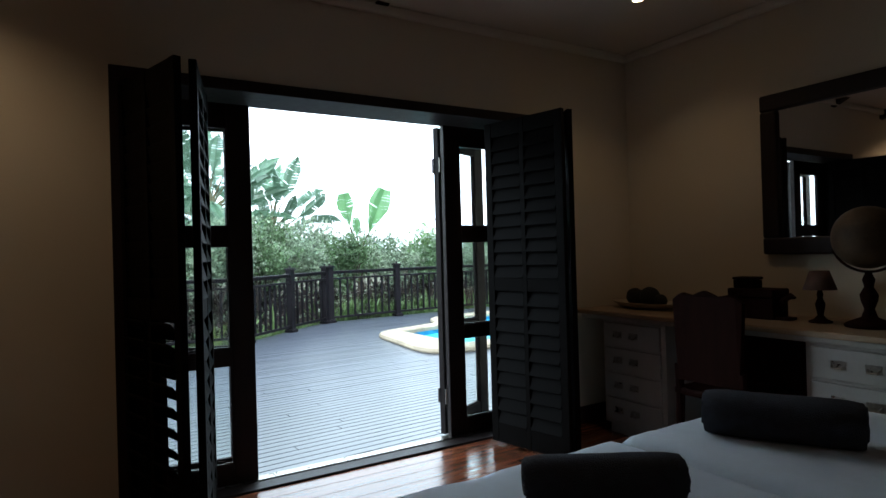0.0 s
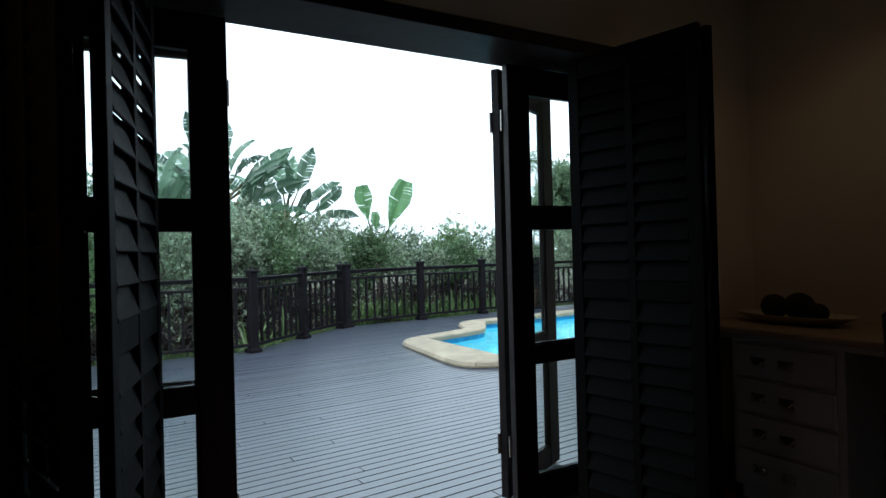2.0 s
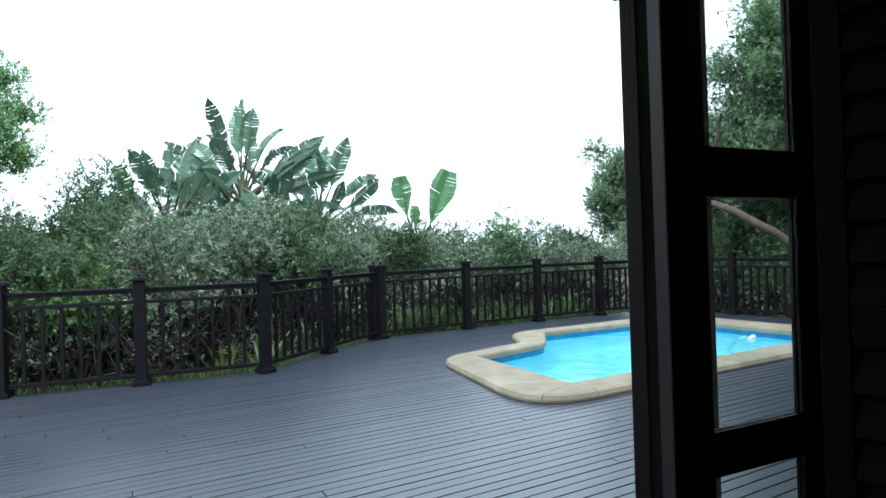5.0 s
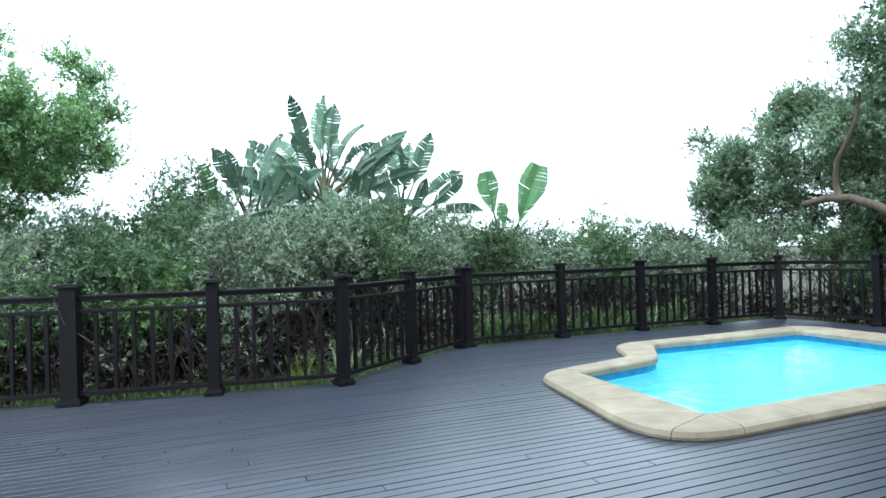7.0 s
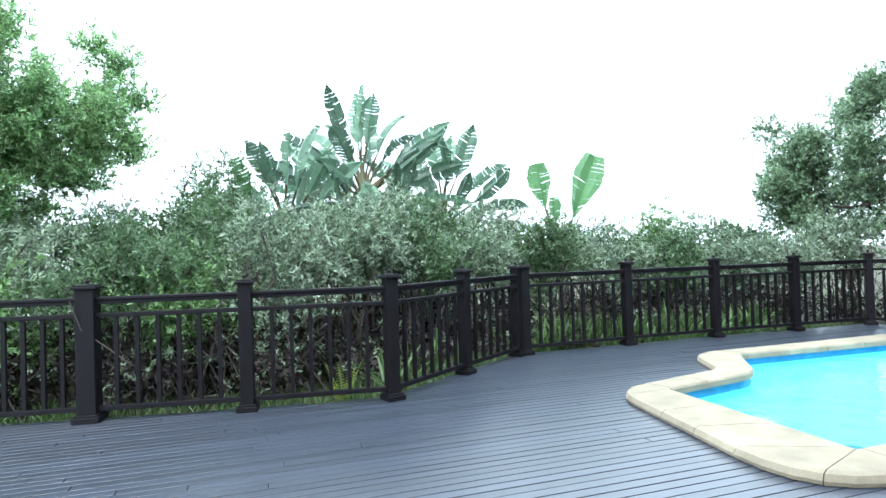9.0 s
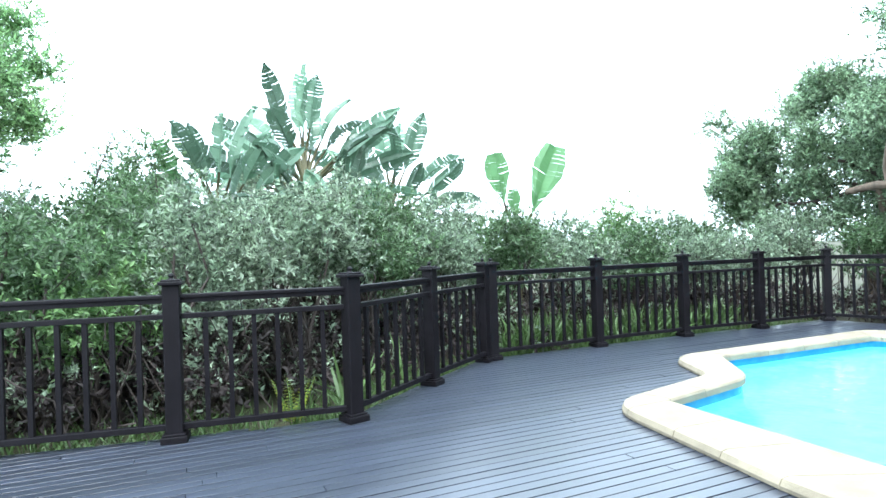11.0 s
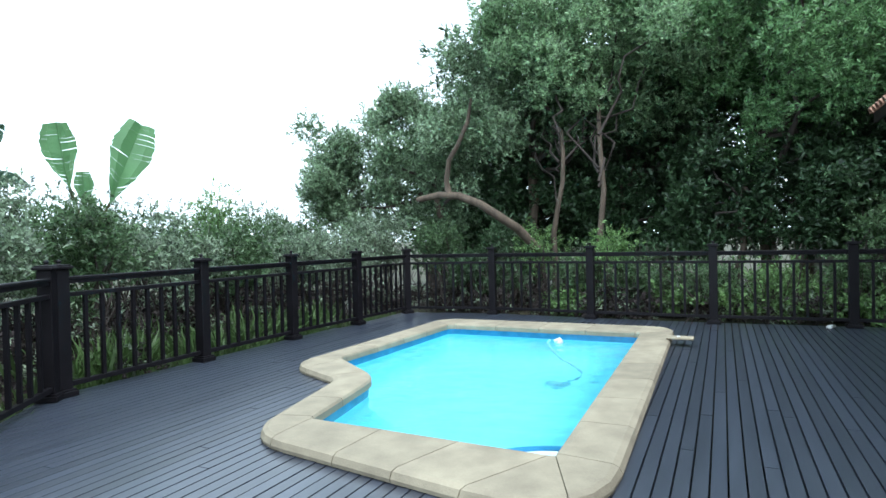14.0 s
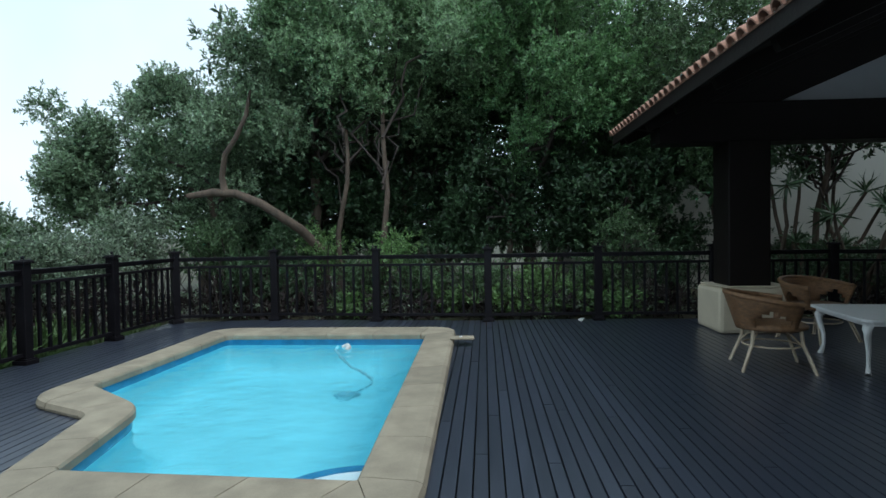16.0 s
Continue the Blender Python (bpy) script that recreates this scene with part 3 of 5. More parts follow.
# bushy tree with a bent grey bough over the fence
make_tree(12.3, 12.6, crown(3, -0.3, 0.8, 2.4, 1.2, 2.2, 1.6, 34, 0.45) + crown(4, 0.2, -0.9, 3.7, 1.2, 1.5, 1.4, 24, 0.5) + crown(24, -0.8, 1.8, 3.3, 0.7, 0.9, 0.8, 10, 0.38) + crown(28, -0.9, 2.3, 2.3, 0.8, 0.9, 0.8, 10, 0.42) + crown(33, -0.1, 0.85, 4.1, 0.6, 0.7, 0.5, 10, 0.4), 0.12, 2.4, M_LEAF_PALE,
          "bushy grey-green tree with a bent bare bough", 42, 13500, 0.07, 0.027,
          extra=[[(11.9, 10.15, 1.0, 0.085), (11.5, 10.35, 1.36, 0.08), (11.25, 10.6, 1.58, 0.078), (11.15, 10.9, 1.80, 0.072), (11.1, 11.3, 1.97, 0.068), (11.1, 11.7, 2.0, 0.07), (11.15, 12.2, 1.95, 0.05)],
                 [(11.1, 11.5, 1.99, 0.06), (11.05, 11.52, 2.25, 0.05), (10.98, 11.42, 2.6, 0.045), (10.92, 11.2, 2.85, 0.04), (10.86, 10.98, 3.2, 0.035), (10.86, 10.9, 3.6, 0.02)]])
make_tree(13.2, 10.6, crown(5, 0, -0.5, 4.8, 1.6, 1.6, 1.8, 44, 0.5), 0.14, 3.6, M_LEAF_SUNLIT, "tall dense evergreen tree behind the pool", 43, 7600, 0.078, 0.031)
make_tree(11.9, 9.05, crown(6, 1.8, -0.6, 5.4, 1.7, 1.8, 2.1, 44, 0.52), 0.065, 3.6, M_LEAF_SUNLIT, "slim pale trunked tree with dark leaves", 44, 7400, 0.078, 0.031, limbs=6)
make_tree(12.1, 9.85, crown(7, 1.0, 0.2, 3.9, 0.9, 1.0, 0.8, 12, 0.45), 0.06, 3.2, M_LEAF_DARK, "slim dark trunked sapling under the canopy", 45, 700)
make_tree(14.2, 6.4, crown(8, -0.6, 0, 4.7, 1.8, 2.0, 2.4, 46, 0.55), 0.16, 3.4, M_LEAF_CANOPY, "tall dense evergreen tree shading the deck", 46, 7800, 0.078, 0.031)
make_tree(14.0, 3.0, crown(9, -0.5, 0, 4.6, 1.7, 1.9, 2.2, 40, 0.55), 0.16, 3.2, M_LEAF_MID, "dark leaved evergreen tree beside the covered patio", 47, 6600, 0.078, 0.031)
# back and understorey crowns added in dark leaf, a shaded depth closing sky gaps
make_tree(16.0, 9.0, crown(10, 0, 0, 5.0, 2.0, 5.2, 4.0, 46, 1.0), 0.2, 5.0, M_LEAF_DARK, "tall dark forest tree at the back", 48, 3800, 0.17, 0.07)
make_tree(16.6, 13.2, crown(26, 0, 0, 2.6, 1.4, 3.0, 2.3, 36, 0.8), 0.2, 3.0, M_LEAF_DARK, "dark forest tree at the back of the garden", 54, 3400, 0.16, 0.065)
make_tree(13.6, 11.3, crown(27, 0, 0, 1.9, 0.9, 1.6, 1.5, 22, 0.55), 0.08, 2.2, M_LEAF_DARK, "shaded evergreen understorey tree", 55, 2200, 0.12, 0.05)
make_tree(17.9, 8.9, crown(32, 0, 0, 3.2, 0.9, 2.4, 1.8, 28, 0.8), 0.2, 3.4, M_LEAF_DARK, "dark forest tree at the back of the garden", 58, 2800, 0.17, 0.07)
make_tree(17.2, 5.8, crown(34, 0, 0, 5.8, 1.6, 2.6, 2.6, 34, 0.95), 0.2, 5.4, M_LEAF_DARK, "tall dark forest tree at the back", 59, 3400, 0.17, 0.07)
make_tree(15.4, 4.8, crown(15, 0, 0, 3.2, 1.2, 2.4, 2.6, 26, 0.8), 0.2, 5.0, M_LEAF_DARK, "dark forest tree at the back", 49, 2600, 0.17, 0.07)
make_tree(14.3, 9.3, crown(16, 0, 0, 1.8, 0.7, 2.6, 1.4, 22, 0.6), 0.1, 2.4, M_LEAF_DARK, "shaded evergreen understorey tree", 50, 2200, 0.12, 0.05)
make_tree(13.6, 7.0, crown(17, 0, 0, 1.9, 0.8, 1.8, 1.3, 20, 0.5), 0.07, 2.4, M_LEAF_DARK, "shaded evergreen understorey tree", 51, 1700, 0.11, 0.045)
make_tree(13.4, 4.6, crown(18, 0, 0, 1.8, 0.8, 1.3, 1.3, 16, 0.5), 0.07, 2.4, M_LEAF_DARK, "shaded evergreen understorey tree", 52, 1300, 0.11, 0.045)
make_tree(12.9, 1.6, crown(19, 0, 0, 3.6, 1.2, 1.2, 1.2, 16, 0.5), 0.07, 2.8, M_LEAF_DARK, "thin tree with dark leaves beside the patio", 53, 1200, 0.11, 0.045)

for k, (x, y, h, m, s) in enumerate([(11.5, 10.6, 0.95, M_LEAF_DARK, 200), (11.6, 9.3, 0.9, M_LEAF_MID, 230), (11.7, 8.2, 0.85, M_LEAF_MID, 260), (11.6, 7.3, 0.9, M_LEAF_MID, 260),
                                     (11.7, 6.4, 0.8, M_LEAF_BRIGHT, 180), (11.9, 5.4, 0.95, M_LEAF_MID, 240), (11.8, 4.4, 1.1, M_LEAF_DARK, 220), (11.6, 8.8, 1.5, M_LEAF_BRIGHT, 110),
                                     (11.9, 10.2, 1.6, M_LEAF_BRIGHT, 120), (10.9, 12.9, 1.8, M_LEAF_SILVER, 380), (11.5, 11.9, 1.7, M_LEAF_MID, 300), (12.2, 11.0, 1.6, M_LEAF_DARK, 300), (11.4, 11.2, 1.2, M_LEAF_DARK, 260), (12.9, 12.2, 2.0, M_LEAF_DARK, 380), (11.9, 3.2, 1.1, M_LEAF_DARK, 220), (12.2, 5.0, 1.9, M_LEAF_MID, 150)]):
    make_shrub(x, y, 0.7, h, m, "low green shrub growing behind the deck fence", 400 + k, sprig=s, low=0.3)


def torn_leaf(length, wide, arch, rng, slots=16, tear=0.5, bend=0.0, fresh=False):
    """A long paddle leaf: a curved midrib with strips on both sides, split between some of them."""
    bm = bmesh.new()
    def rib(t):
        return Vector((length * t * (1 - 0.22 * arch * t * t), -bend * length * t * t, -arch * length * 0.42 * t * t))
    def half(t):
        if fresh:
            return wide * 0.5 * (0.10 + 0.90 * min(1, t / 0.55) ** 0.8) * (1 if t < 0.72 else 1 - 0.35 * (t - 0.72) / 0.28)
        return wide * 0.5 * min(1, 0.15 + (t / 0.24) ** 0.8) * (1 if t < 0.62 else max(0.10, 1 - ((t - 0.62) / 0.38) ** 1.7))
    lift = 0.16 * wide if fresh else 0.24 * wide
    for side in (-1, 1):
        sag = rng.uniform(-0.1, 0.2)
        for k in range(slots):
            t0, t1 = k / slots, (k + 1) / slots
            cut = 0.0
            if rng.random() < tear:
                sag = rng.uniform(-0.15, 0.1) if fresh else rng.uniform(-0.15, 0.35) + 0.2 * t0
                cut = 0.06 / slots * rng.uniform(0.5, 4.5)
            row = []
            for t, ct in ((t0 + cut * 0.3, t0 + cut), (t1, t1)):
                w = half(ct) * rng.uniform(0.93, 1.03)
                mid = rib(ct + 0.03 * (1 - ct)) + Vector((0, side * w * 0.55, lift * min(1, ct * 4) - sag * w * 0.3))
                end = rib(ct + 0.08 * (1 - ct)) + Vector((0, side * w, lift * 0.9 * min(1, ct * 4) - sag * w))
                row.append([bm.verts.new(v) for v in (rib(t), mid, end)])
            for q in range(2):
                bm.faces.new((row[0][q], row[1][q], row[1][q + 1], row[0][q + 1]))
    add_tube(bm, [rib(t / 6) - Vector((0, 0, 0.006)) for t in range(7)], [0.015 - 0.0019 * t for t in range(7)], 5)
    return bm


def make_paddle_plant(name, label, x, y, leaves, mat, seed, stem_r=0.09, stem_h=1.0, dead=0):
    """leaves: (azimuth, lean from upright, stalk length, blade length, blade width, base height, arch, roll)."""
    rng = random.Random(seed)
    plant = empty(name, pose(x, y, -0.12))
    tagged(plant, label, "plant")
    fresh = mat == M_LEAF_BANANA
    if stem_h:
        stem = bmesh.new()
        add_tube(stem, [(0, 0, 0), (0.03, 0.02, stem_h * 0.5), (0, 0, stem_h)], [stem_r, stem_r * 0.9, stem_r * 0.7], 9)
        part("stem", stem, M_STALK, plant, smooth=True)
    def hang(turn, lean, stalk, blade, wide, base, arch, roll, leaf_mat, ragged):
        a, l = radians(turn), radians(lean)
        out = Vector((math.cos(a), math.sin(a), 0))
        up = out * math.sin(l) + Vector((0, 0, math.cos(l)))
        start = Vector((0, 0, base))
        end = start + up * stalk
        bm = bmesh.new()
        add_tube(bm, [start, start.lerp(end, 0.5) - out * 0.04 * stalk, end], [0.034, 0.026, 0.016], 6)
        part("stalk", bm, M_STALK, plant, smooth=True)
        leaf = part("leaf", torn_leaf(blade, wide, arch, rng, tear=ragged, bend=rng.uniform(-0.06, 0.06), fresh=fresh), leaf_mat, plant)
        across = Vector((-math.sin(a), math.cos(a), 0))
        face = up.cross(across).normalized()
        m = Matrix((up, across, face)).transposed().to_4x4()
        leaf.matrix_basis = Matrix.Translation(end) @ m @ pose(0, 0, 0, roll, 0, 0)
    for turn, lean, stalk, blade, wide, base, arch, roll in leaves:
        hang(turn, lean, stalk, blade, wide, base, arch, roll, mat, 0.28 if fresh else 0.5)
    for k in range(dead):
        hang(rng.uniform(0, 360), rng.uniform(140, 165), 0.15, rng.uniform(0.5, 0.8), 0.16, stem_h * rng.uniform(0.75, 1.0), 0.1, rng.uniform(-60, 60), M_LEAF_SHADED_DEAD, 0.8)
    return plant


def crown_leaves(seed, count, low, high, stalk, blade, wide, base, face=-21):
    """Leaves of one crown: the young ones upright, the older ones leaning out and arching over, mostly in one broad plane."""
    rng = random.Random(seed)
    out = []
    for k in range(count):
        f = k / max(1, count - 1)
        lean = low + (high - low) * f ** 0.9 + rng.uniform(-6, 6)
        turn = face + (180 if k % 2 else 0) + rng.gauss(0, 38)
        out.append((turn, lean, stalk * rng.uniform(0.8, 1.15), blade * rng.uniform(0.8, 1.15), wide * rng.uniform(0.62, 0.9),
                    base - 0.35 * f + rng.uniform(-0.1, 0.1), 0.25 + 0.95 * f * rng.uniform(0.6, 1.2), rng.choice((-1, 1)) * rng.uniform(25, 95)))
    return out

STREL = "giant bird of paradise plant with torn grey-green paddle leaves"
make_paddle_plant("banana_like_plant", STREL, 2.98, 15.5, crown_leaves(1, 13, 3, 46, 0.8, 1.2, 0.40, 2.62) + crown_leaves(2, 16, 45, 98, 0.8, 1.35, 0.46, 2.45) + crown_leaves(3, 10, 50, 105, 0.6, 1.2, 0.44, 2.0, 70), M_LEAF_STREL, 61, 0.12, 2.6, 9)
make_paddle_plant("banana_like_plant", STREL, 1.62, 14.8, crown_leaves(4, 13, 5, 80, 0.75, 1.1, 0.42, 1.85) + crown_leaves(5, 9, 25, 95, 0.6, 1.0, 0.4, 1.6, 60), M_LEAF_STREL, 62, 0.09, 1.8, 3)
make_paddle_plant("banana_like_plant", STREL, 4.70, 16.5, crown_leaves(6, 14, 4, 85, 0.8, 1.3, 0.46, 2.15) + crown_leaves(7, 9, 35, 100, 0.6, 1.15, 0.42, 1.85, 65), M_LEAF_STREL, 63, 0.1, 2.1, 4)
make_paddle_plant("banana_like_plant", STREL, 3.45, 14.7, crown_leaves(8, 10, 15, 80, 0.6, 1.05, 0.4, 1.5), M_LEAF_STREL, 64, 0.08, 1.5, 2)
make_paddle_plant("banana_plant", "young banana plant with two fresh green leaves", 5.93, 13.7, [(-18, 22, 0.62, 1.15, 0.50, 1.28, 0.12, 84), (162, 11, 1.0, 0.80, 0.40, 1.05, 0.1, 96), (170, 3, 0.7, 0.45, 0.22, 1.1, 0.1, 60)], M_LEAF_BANANA, 65, 0.06, 1.2)
make_paddle_plant("banana_plant", "bright yellow-green young paddle leaf among older plants", 1.28, 14.4, [(160, 14, 0.9, 0.95, 0.42, 1.2, 0.3, 60), (-30, 40, 0.5, 0.6, 0.3, 1.1, 0.6, 50)], M_LEAF_BANANA, 66, 0.05, 1.2)


def blades(name, label, spots, height, wide, per, mat, seed, lean=0.5):
    """Tufts of long narrow leaves."""
    rng = np.random.default_rng(seed)
    spots = np.array(spots, float)
    n = len(spots) * per
    base = np.repeat(spots, per, 0) + np.c_[rng.normal(size=(n, 2)) * 0.05, np.zeros(n)]
    way = np.c_[rng.normal(size=(n, 2)) * lean, np.ones(n)]
    normal = np.c_[rng.normal(size=(n, 2)), 0.3 * np.ones(n)]
    me = leaf_mesh(name, base, way, normal, height * rng.uniform(0.6, 1.2, n), np.full(n, wide), 0.2, 0.35)
    me.materials.append(mat)
    return tagged(new(name, me), label, "grass", kind="stuff")

verge = np.random.default_rng(71)
spots = []
for a, b in list(zip(POSTS, POSTS[1:]))[:10]:
    a, b = Vector(a), Vector(b)
    d = (b - a).normalized()
    out = Vector((-d.y, d.x))
    for _ in range(int((b - a).length * 70)):
        p = a.lerp(b, verge.random()) + out * (0.10 + 0.75 * verge.random() ** 1.6)
        spots.append((p.x, p.y, -0.12))
blades("grass_verge", "short green grass strip along the deck edge", spots, 0.17, 0.012, 5, M_BLADE, 72)
tuft = []
for a, b, n in ((6, 7, 30), (7, 8, 26), (8, 9, 16), (4, 5, 4)):
    for _ in range(n):
        p = Vector(POSTS[a]).lerp(Vector(POSTS[b]), verge.random())
        out = Vector((0, 1)) if a < 10 else Vector((1, 0))
        p = p + out * (0.25 + 0.5 * verge.random())
        tuft.append((p.x, p.y, -0.12))
blades("strap_leaf_tufts", "tufts of long green strap leaves outside the fence", tuft, 0.5, 0.03, 12, M_BLADE, 73, 0.4)

# broad-leaved ground cover on the slope behind the pool
rng_cover = np.random.default_rng(81)
cover_lumps = [(11.0 + 1.6 * rng_cover.random(), 4.8 + 5.0 * rng_cover.random(), 0.05 + 0.25 * rng_cover.random(), 0.35, 0.35, 0.18) for _ in range(46)]
tagged(foliage("ground_cover", None, M_LEAF_BRIGHT, rng_cover, cover_lumps, 1100, 0.07, 0.045, per=7, up=0.8), "bright broad-leaved ground cover behind the fence", "ground cover", kind="stuff")
litter = np.random.default_rng(82)
n = 700
spot = np.c_[10.45 + 0.5 * litter.random(n), 5.2 + 5.2 * litter.random(n), np.full(n, -0.10)]
me = leaf_mesh("leaf_litter", spot, np.c_[litter.normal(size=(n, 2)), 0.1 * np.ones(n)], np.c_[0.3 * litter.normal(size=(n, 2)), np.ones(n)], litter.uniform(0.05, 0.09, n), litter.uniform(0.025, 0.04, n))
me.materials.append(M_LEAF_LITTER)
tagged(new("leaf_litter", me), "dry red-brown fallen leaves along the deck edge", "leaf litter", kind="stuff")

fern = empty("fern", pose(2.08, 10.02, -0.12))
tagged(fern, "small yellow-green fern outside the fence", "fern")
rng_fern = np.random.default_rng(91)
for k in range(7):
    a = 2 * math.pi * k / 7
    tip = Vector((0.16 * math.cos(a), 0.12 * math.sin(a), 0.40))
    bm = add_tube(bmesh.new(), [(0, 0, 0), tuple(tip * 0.55 + Vector((0, 0, 0.05))), tuple(tip)], [0.005, 0.004, 0.002], 5)
    part("frond_rib", bm, M_LEAF_BRIGHT, fern)
    n = 26
    t = np.linspace(0.25, 1, n)
    base = np.outer(t, np.array(tip))
    side = np.where(np.arange(n) % 2, 1, -1)
    way = np.c_[-math.sin(a) * side, math.cos(a) * side, 0.35 * np.ones(n)]
    me = leaf_mesh("frond", base, way, np.tile([0, 0, 1.0], (n, 1)), 0.09 * (1.15 - t), np.full(n, 0.016))
    me.materials.append(M_LEAF_LIME)
    new("frond", me).parent = fern

# ---- covered patio ----
PT = pose(10.6, 5.33, 0, 0, 0, 4.2)      # corner of the eave; local x runs on along the eave, local -y towards the house
EAVE_Z, SLOPE = 2.64, 24.0
def make_roof():
    roof = empty("patio_roof", PT)
    tagged(roof, "dark timber roof with weathered clay barrel tiles over the patio", "roof", kind="structure")
    tilt = pose(0, 0, EAVE_Z, SLOPE * -1, 0, 0)
    # the length past the patio is unseen, added to shade the bedroom doors
    part("roof_deck", box(-13.0, 0.0, -8.2, 0.0, -0.10, -0.03, tilt), M_TIMBER, roof)
    part("fascia", box(-13.0, 0.0, -0.03, 0.0, EAVE_Z - 0.16, EAVE_Z + 0.005, None, 0.005), M_TIMBER, roof)
    part("bargeboard", box(-0.03, 0.012, -8.2, -0.04, -0.20, -0.005, tilt, 0.005), M_TIMBER, roof)
    for k in range(12):
        x = -0.3 - k * 1.05
        part("rafter", box(x - 0.04, x + 0.04, -8.0, -0.04, -0.24, -0.10, tilt), M_TIMBER, roof)
    # barrel tiles: one shared half-round tapered tile
    bm = bmesh.new()
    rings = []
    for y, r in ((0.05, 0.070), (-0.42, 0.056)):
        outer = [(r * math.cos(a), y, r * math.sin(a) - 0.02) for a in (math.pi * i / 8 for i in range(9))]
        inner = [((r - 0.014) * math.cos(a), y, (r - 0.014) * math.sin(a) - 0.02) for a in (math.pi * i / 8 for i in range(9))]
        rings.append([bm.verts.new(p) for p in outer + inner[::-1]])
    n = len(rings[0])
    for i in range(n):
        bm.faces.new((rings[0][i], rings[0][(i + 1) % n], rings[1][(i + 1) % n], rings[1][i]))
    for i in range(8):
        for r in rings:
            bm.faces.new((r[i], r[i + 1], r[n - 2 - i], r[n - 1 - i]))
    bmesh.ops.recalc_face_normals(bm, faces=bm.faces)
    tile = bpy.data.meshes.new("tile")
    bm.to_mesh(tile)
    bm.free()
    tile.materials.append(M_TILE)
    rng = random.Random(9)
    pan = bmesh.new()
    for k in range(76):
        x = -0.08 - k * 0.17
        add_box(pan, x - 0.085, x + 0.085, -8.2, 0.02, -0.03, -0.012, tilt)
        for row in range(2):
            ob = new("tile", tile)
            ob.parent = roof
            ob.matrix_basis = tilt @ pose(x, -row * 0.38, -0.002 + row * 0.004, -2 + rng.uniform(-1, 1), 0, rng.uniform(-1.5, 1.5))
    part("pan_tiles", pan, M_TILE, roof)
make_roof()

gable_m = pose(9.74, 3.90, 0, 0, 0, 4.2)
def make_frame():
    post = empty("patio_column", gable_m)
    tagged(post, "thick dark timber column on a cream plaster plinth", "column")
    part("shaft", box(-0.25, 0.25, -0.25, 0.25, 0.56, 2.34, None, 0.02), M_TIMBER, post)
    plinth = box(-0.36, 0.42, -0.52, 0.40, 0.0, 0.55, None, 0.05)
    part("plinth", plinth, M_PLINTH, post, "cream plaster plinth with rounded edges")
    part("plinth_cap", box(-0.33, 0.39, -0.49, 0.37, 0.55, 0.57, None, 0.01), M_PLINTH, post)
    beam = empty("patio_beam", gable_m)
    tagged(beam, "deep dark timber beam under the gable", "beam", kind="structure")
    part("tie_beam", box(-0.20, 0.20, -6.0, 1.05, 2.32, 2.80, None, 0.01), M_TIMBER, beam)
    g = bmesh.new()
    k = math.tan(radians(SLOPE))
    low = EAVE_Z - 0.12
    eave_y = 1.3
    pts = [(eave_y, low + 0.02), (-3.2, low + (eave_y + 3.2) * k), (-3.2, 2.5), (eave_y - 0.2, 2.5)]
    a = [g.verts.new((-0.04, y, z)) for y, z in pts]
    b = [g.verts.new((0.04, y, z)) for y, z in pts]
    for i in range(4):
        g.faces.new((a[i], a[(i + 1) % 4], b[(i + 1) % 4], b[i]))
    g.faces.new(a[::-1])
    g.faces.new(b)
    part("gable_board", g, M_TIMBER, beam)
    p = bmesh.new()
    pts = [(-0.42, 2.81), (-2.2, 3.56), (-3.1, 3.94), (-3.1, 2.81)]
    a = [p.verts.new((-0.085, y, z)) for y, z in pts]
    b = [p.verts.new((-0.045, y, z)) for y, z in pts]
    for i in range(4):
        p.faces.new((a[i], a[(i + 1) % 4], b[(i + 1) % 4], b[i]))
    p.faces.new(a[::-1])
    p.faces.new(b)
    part("gable_infill", p, M_GABLE, beam, "grey painted infill panel")
make_frame()


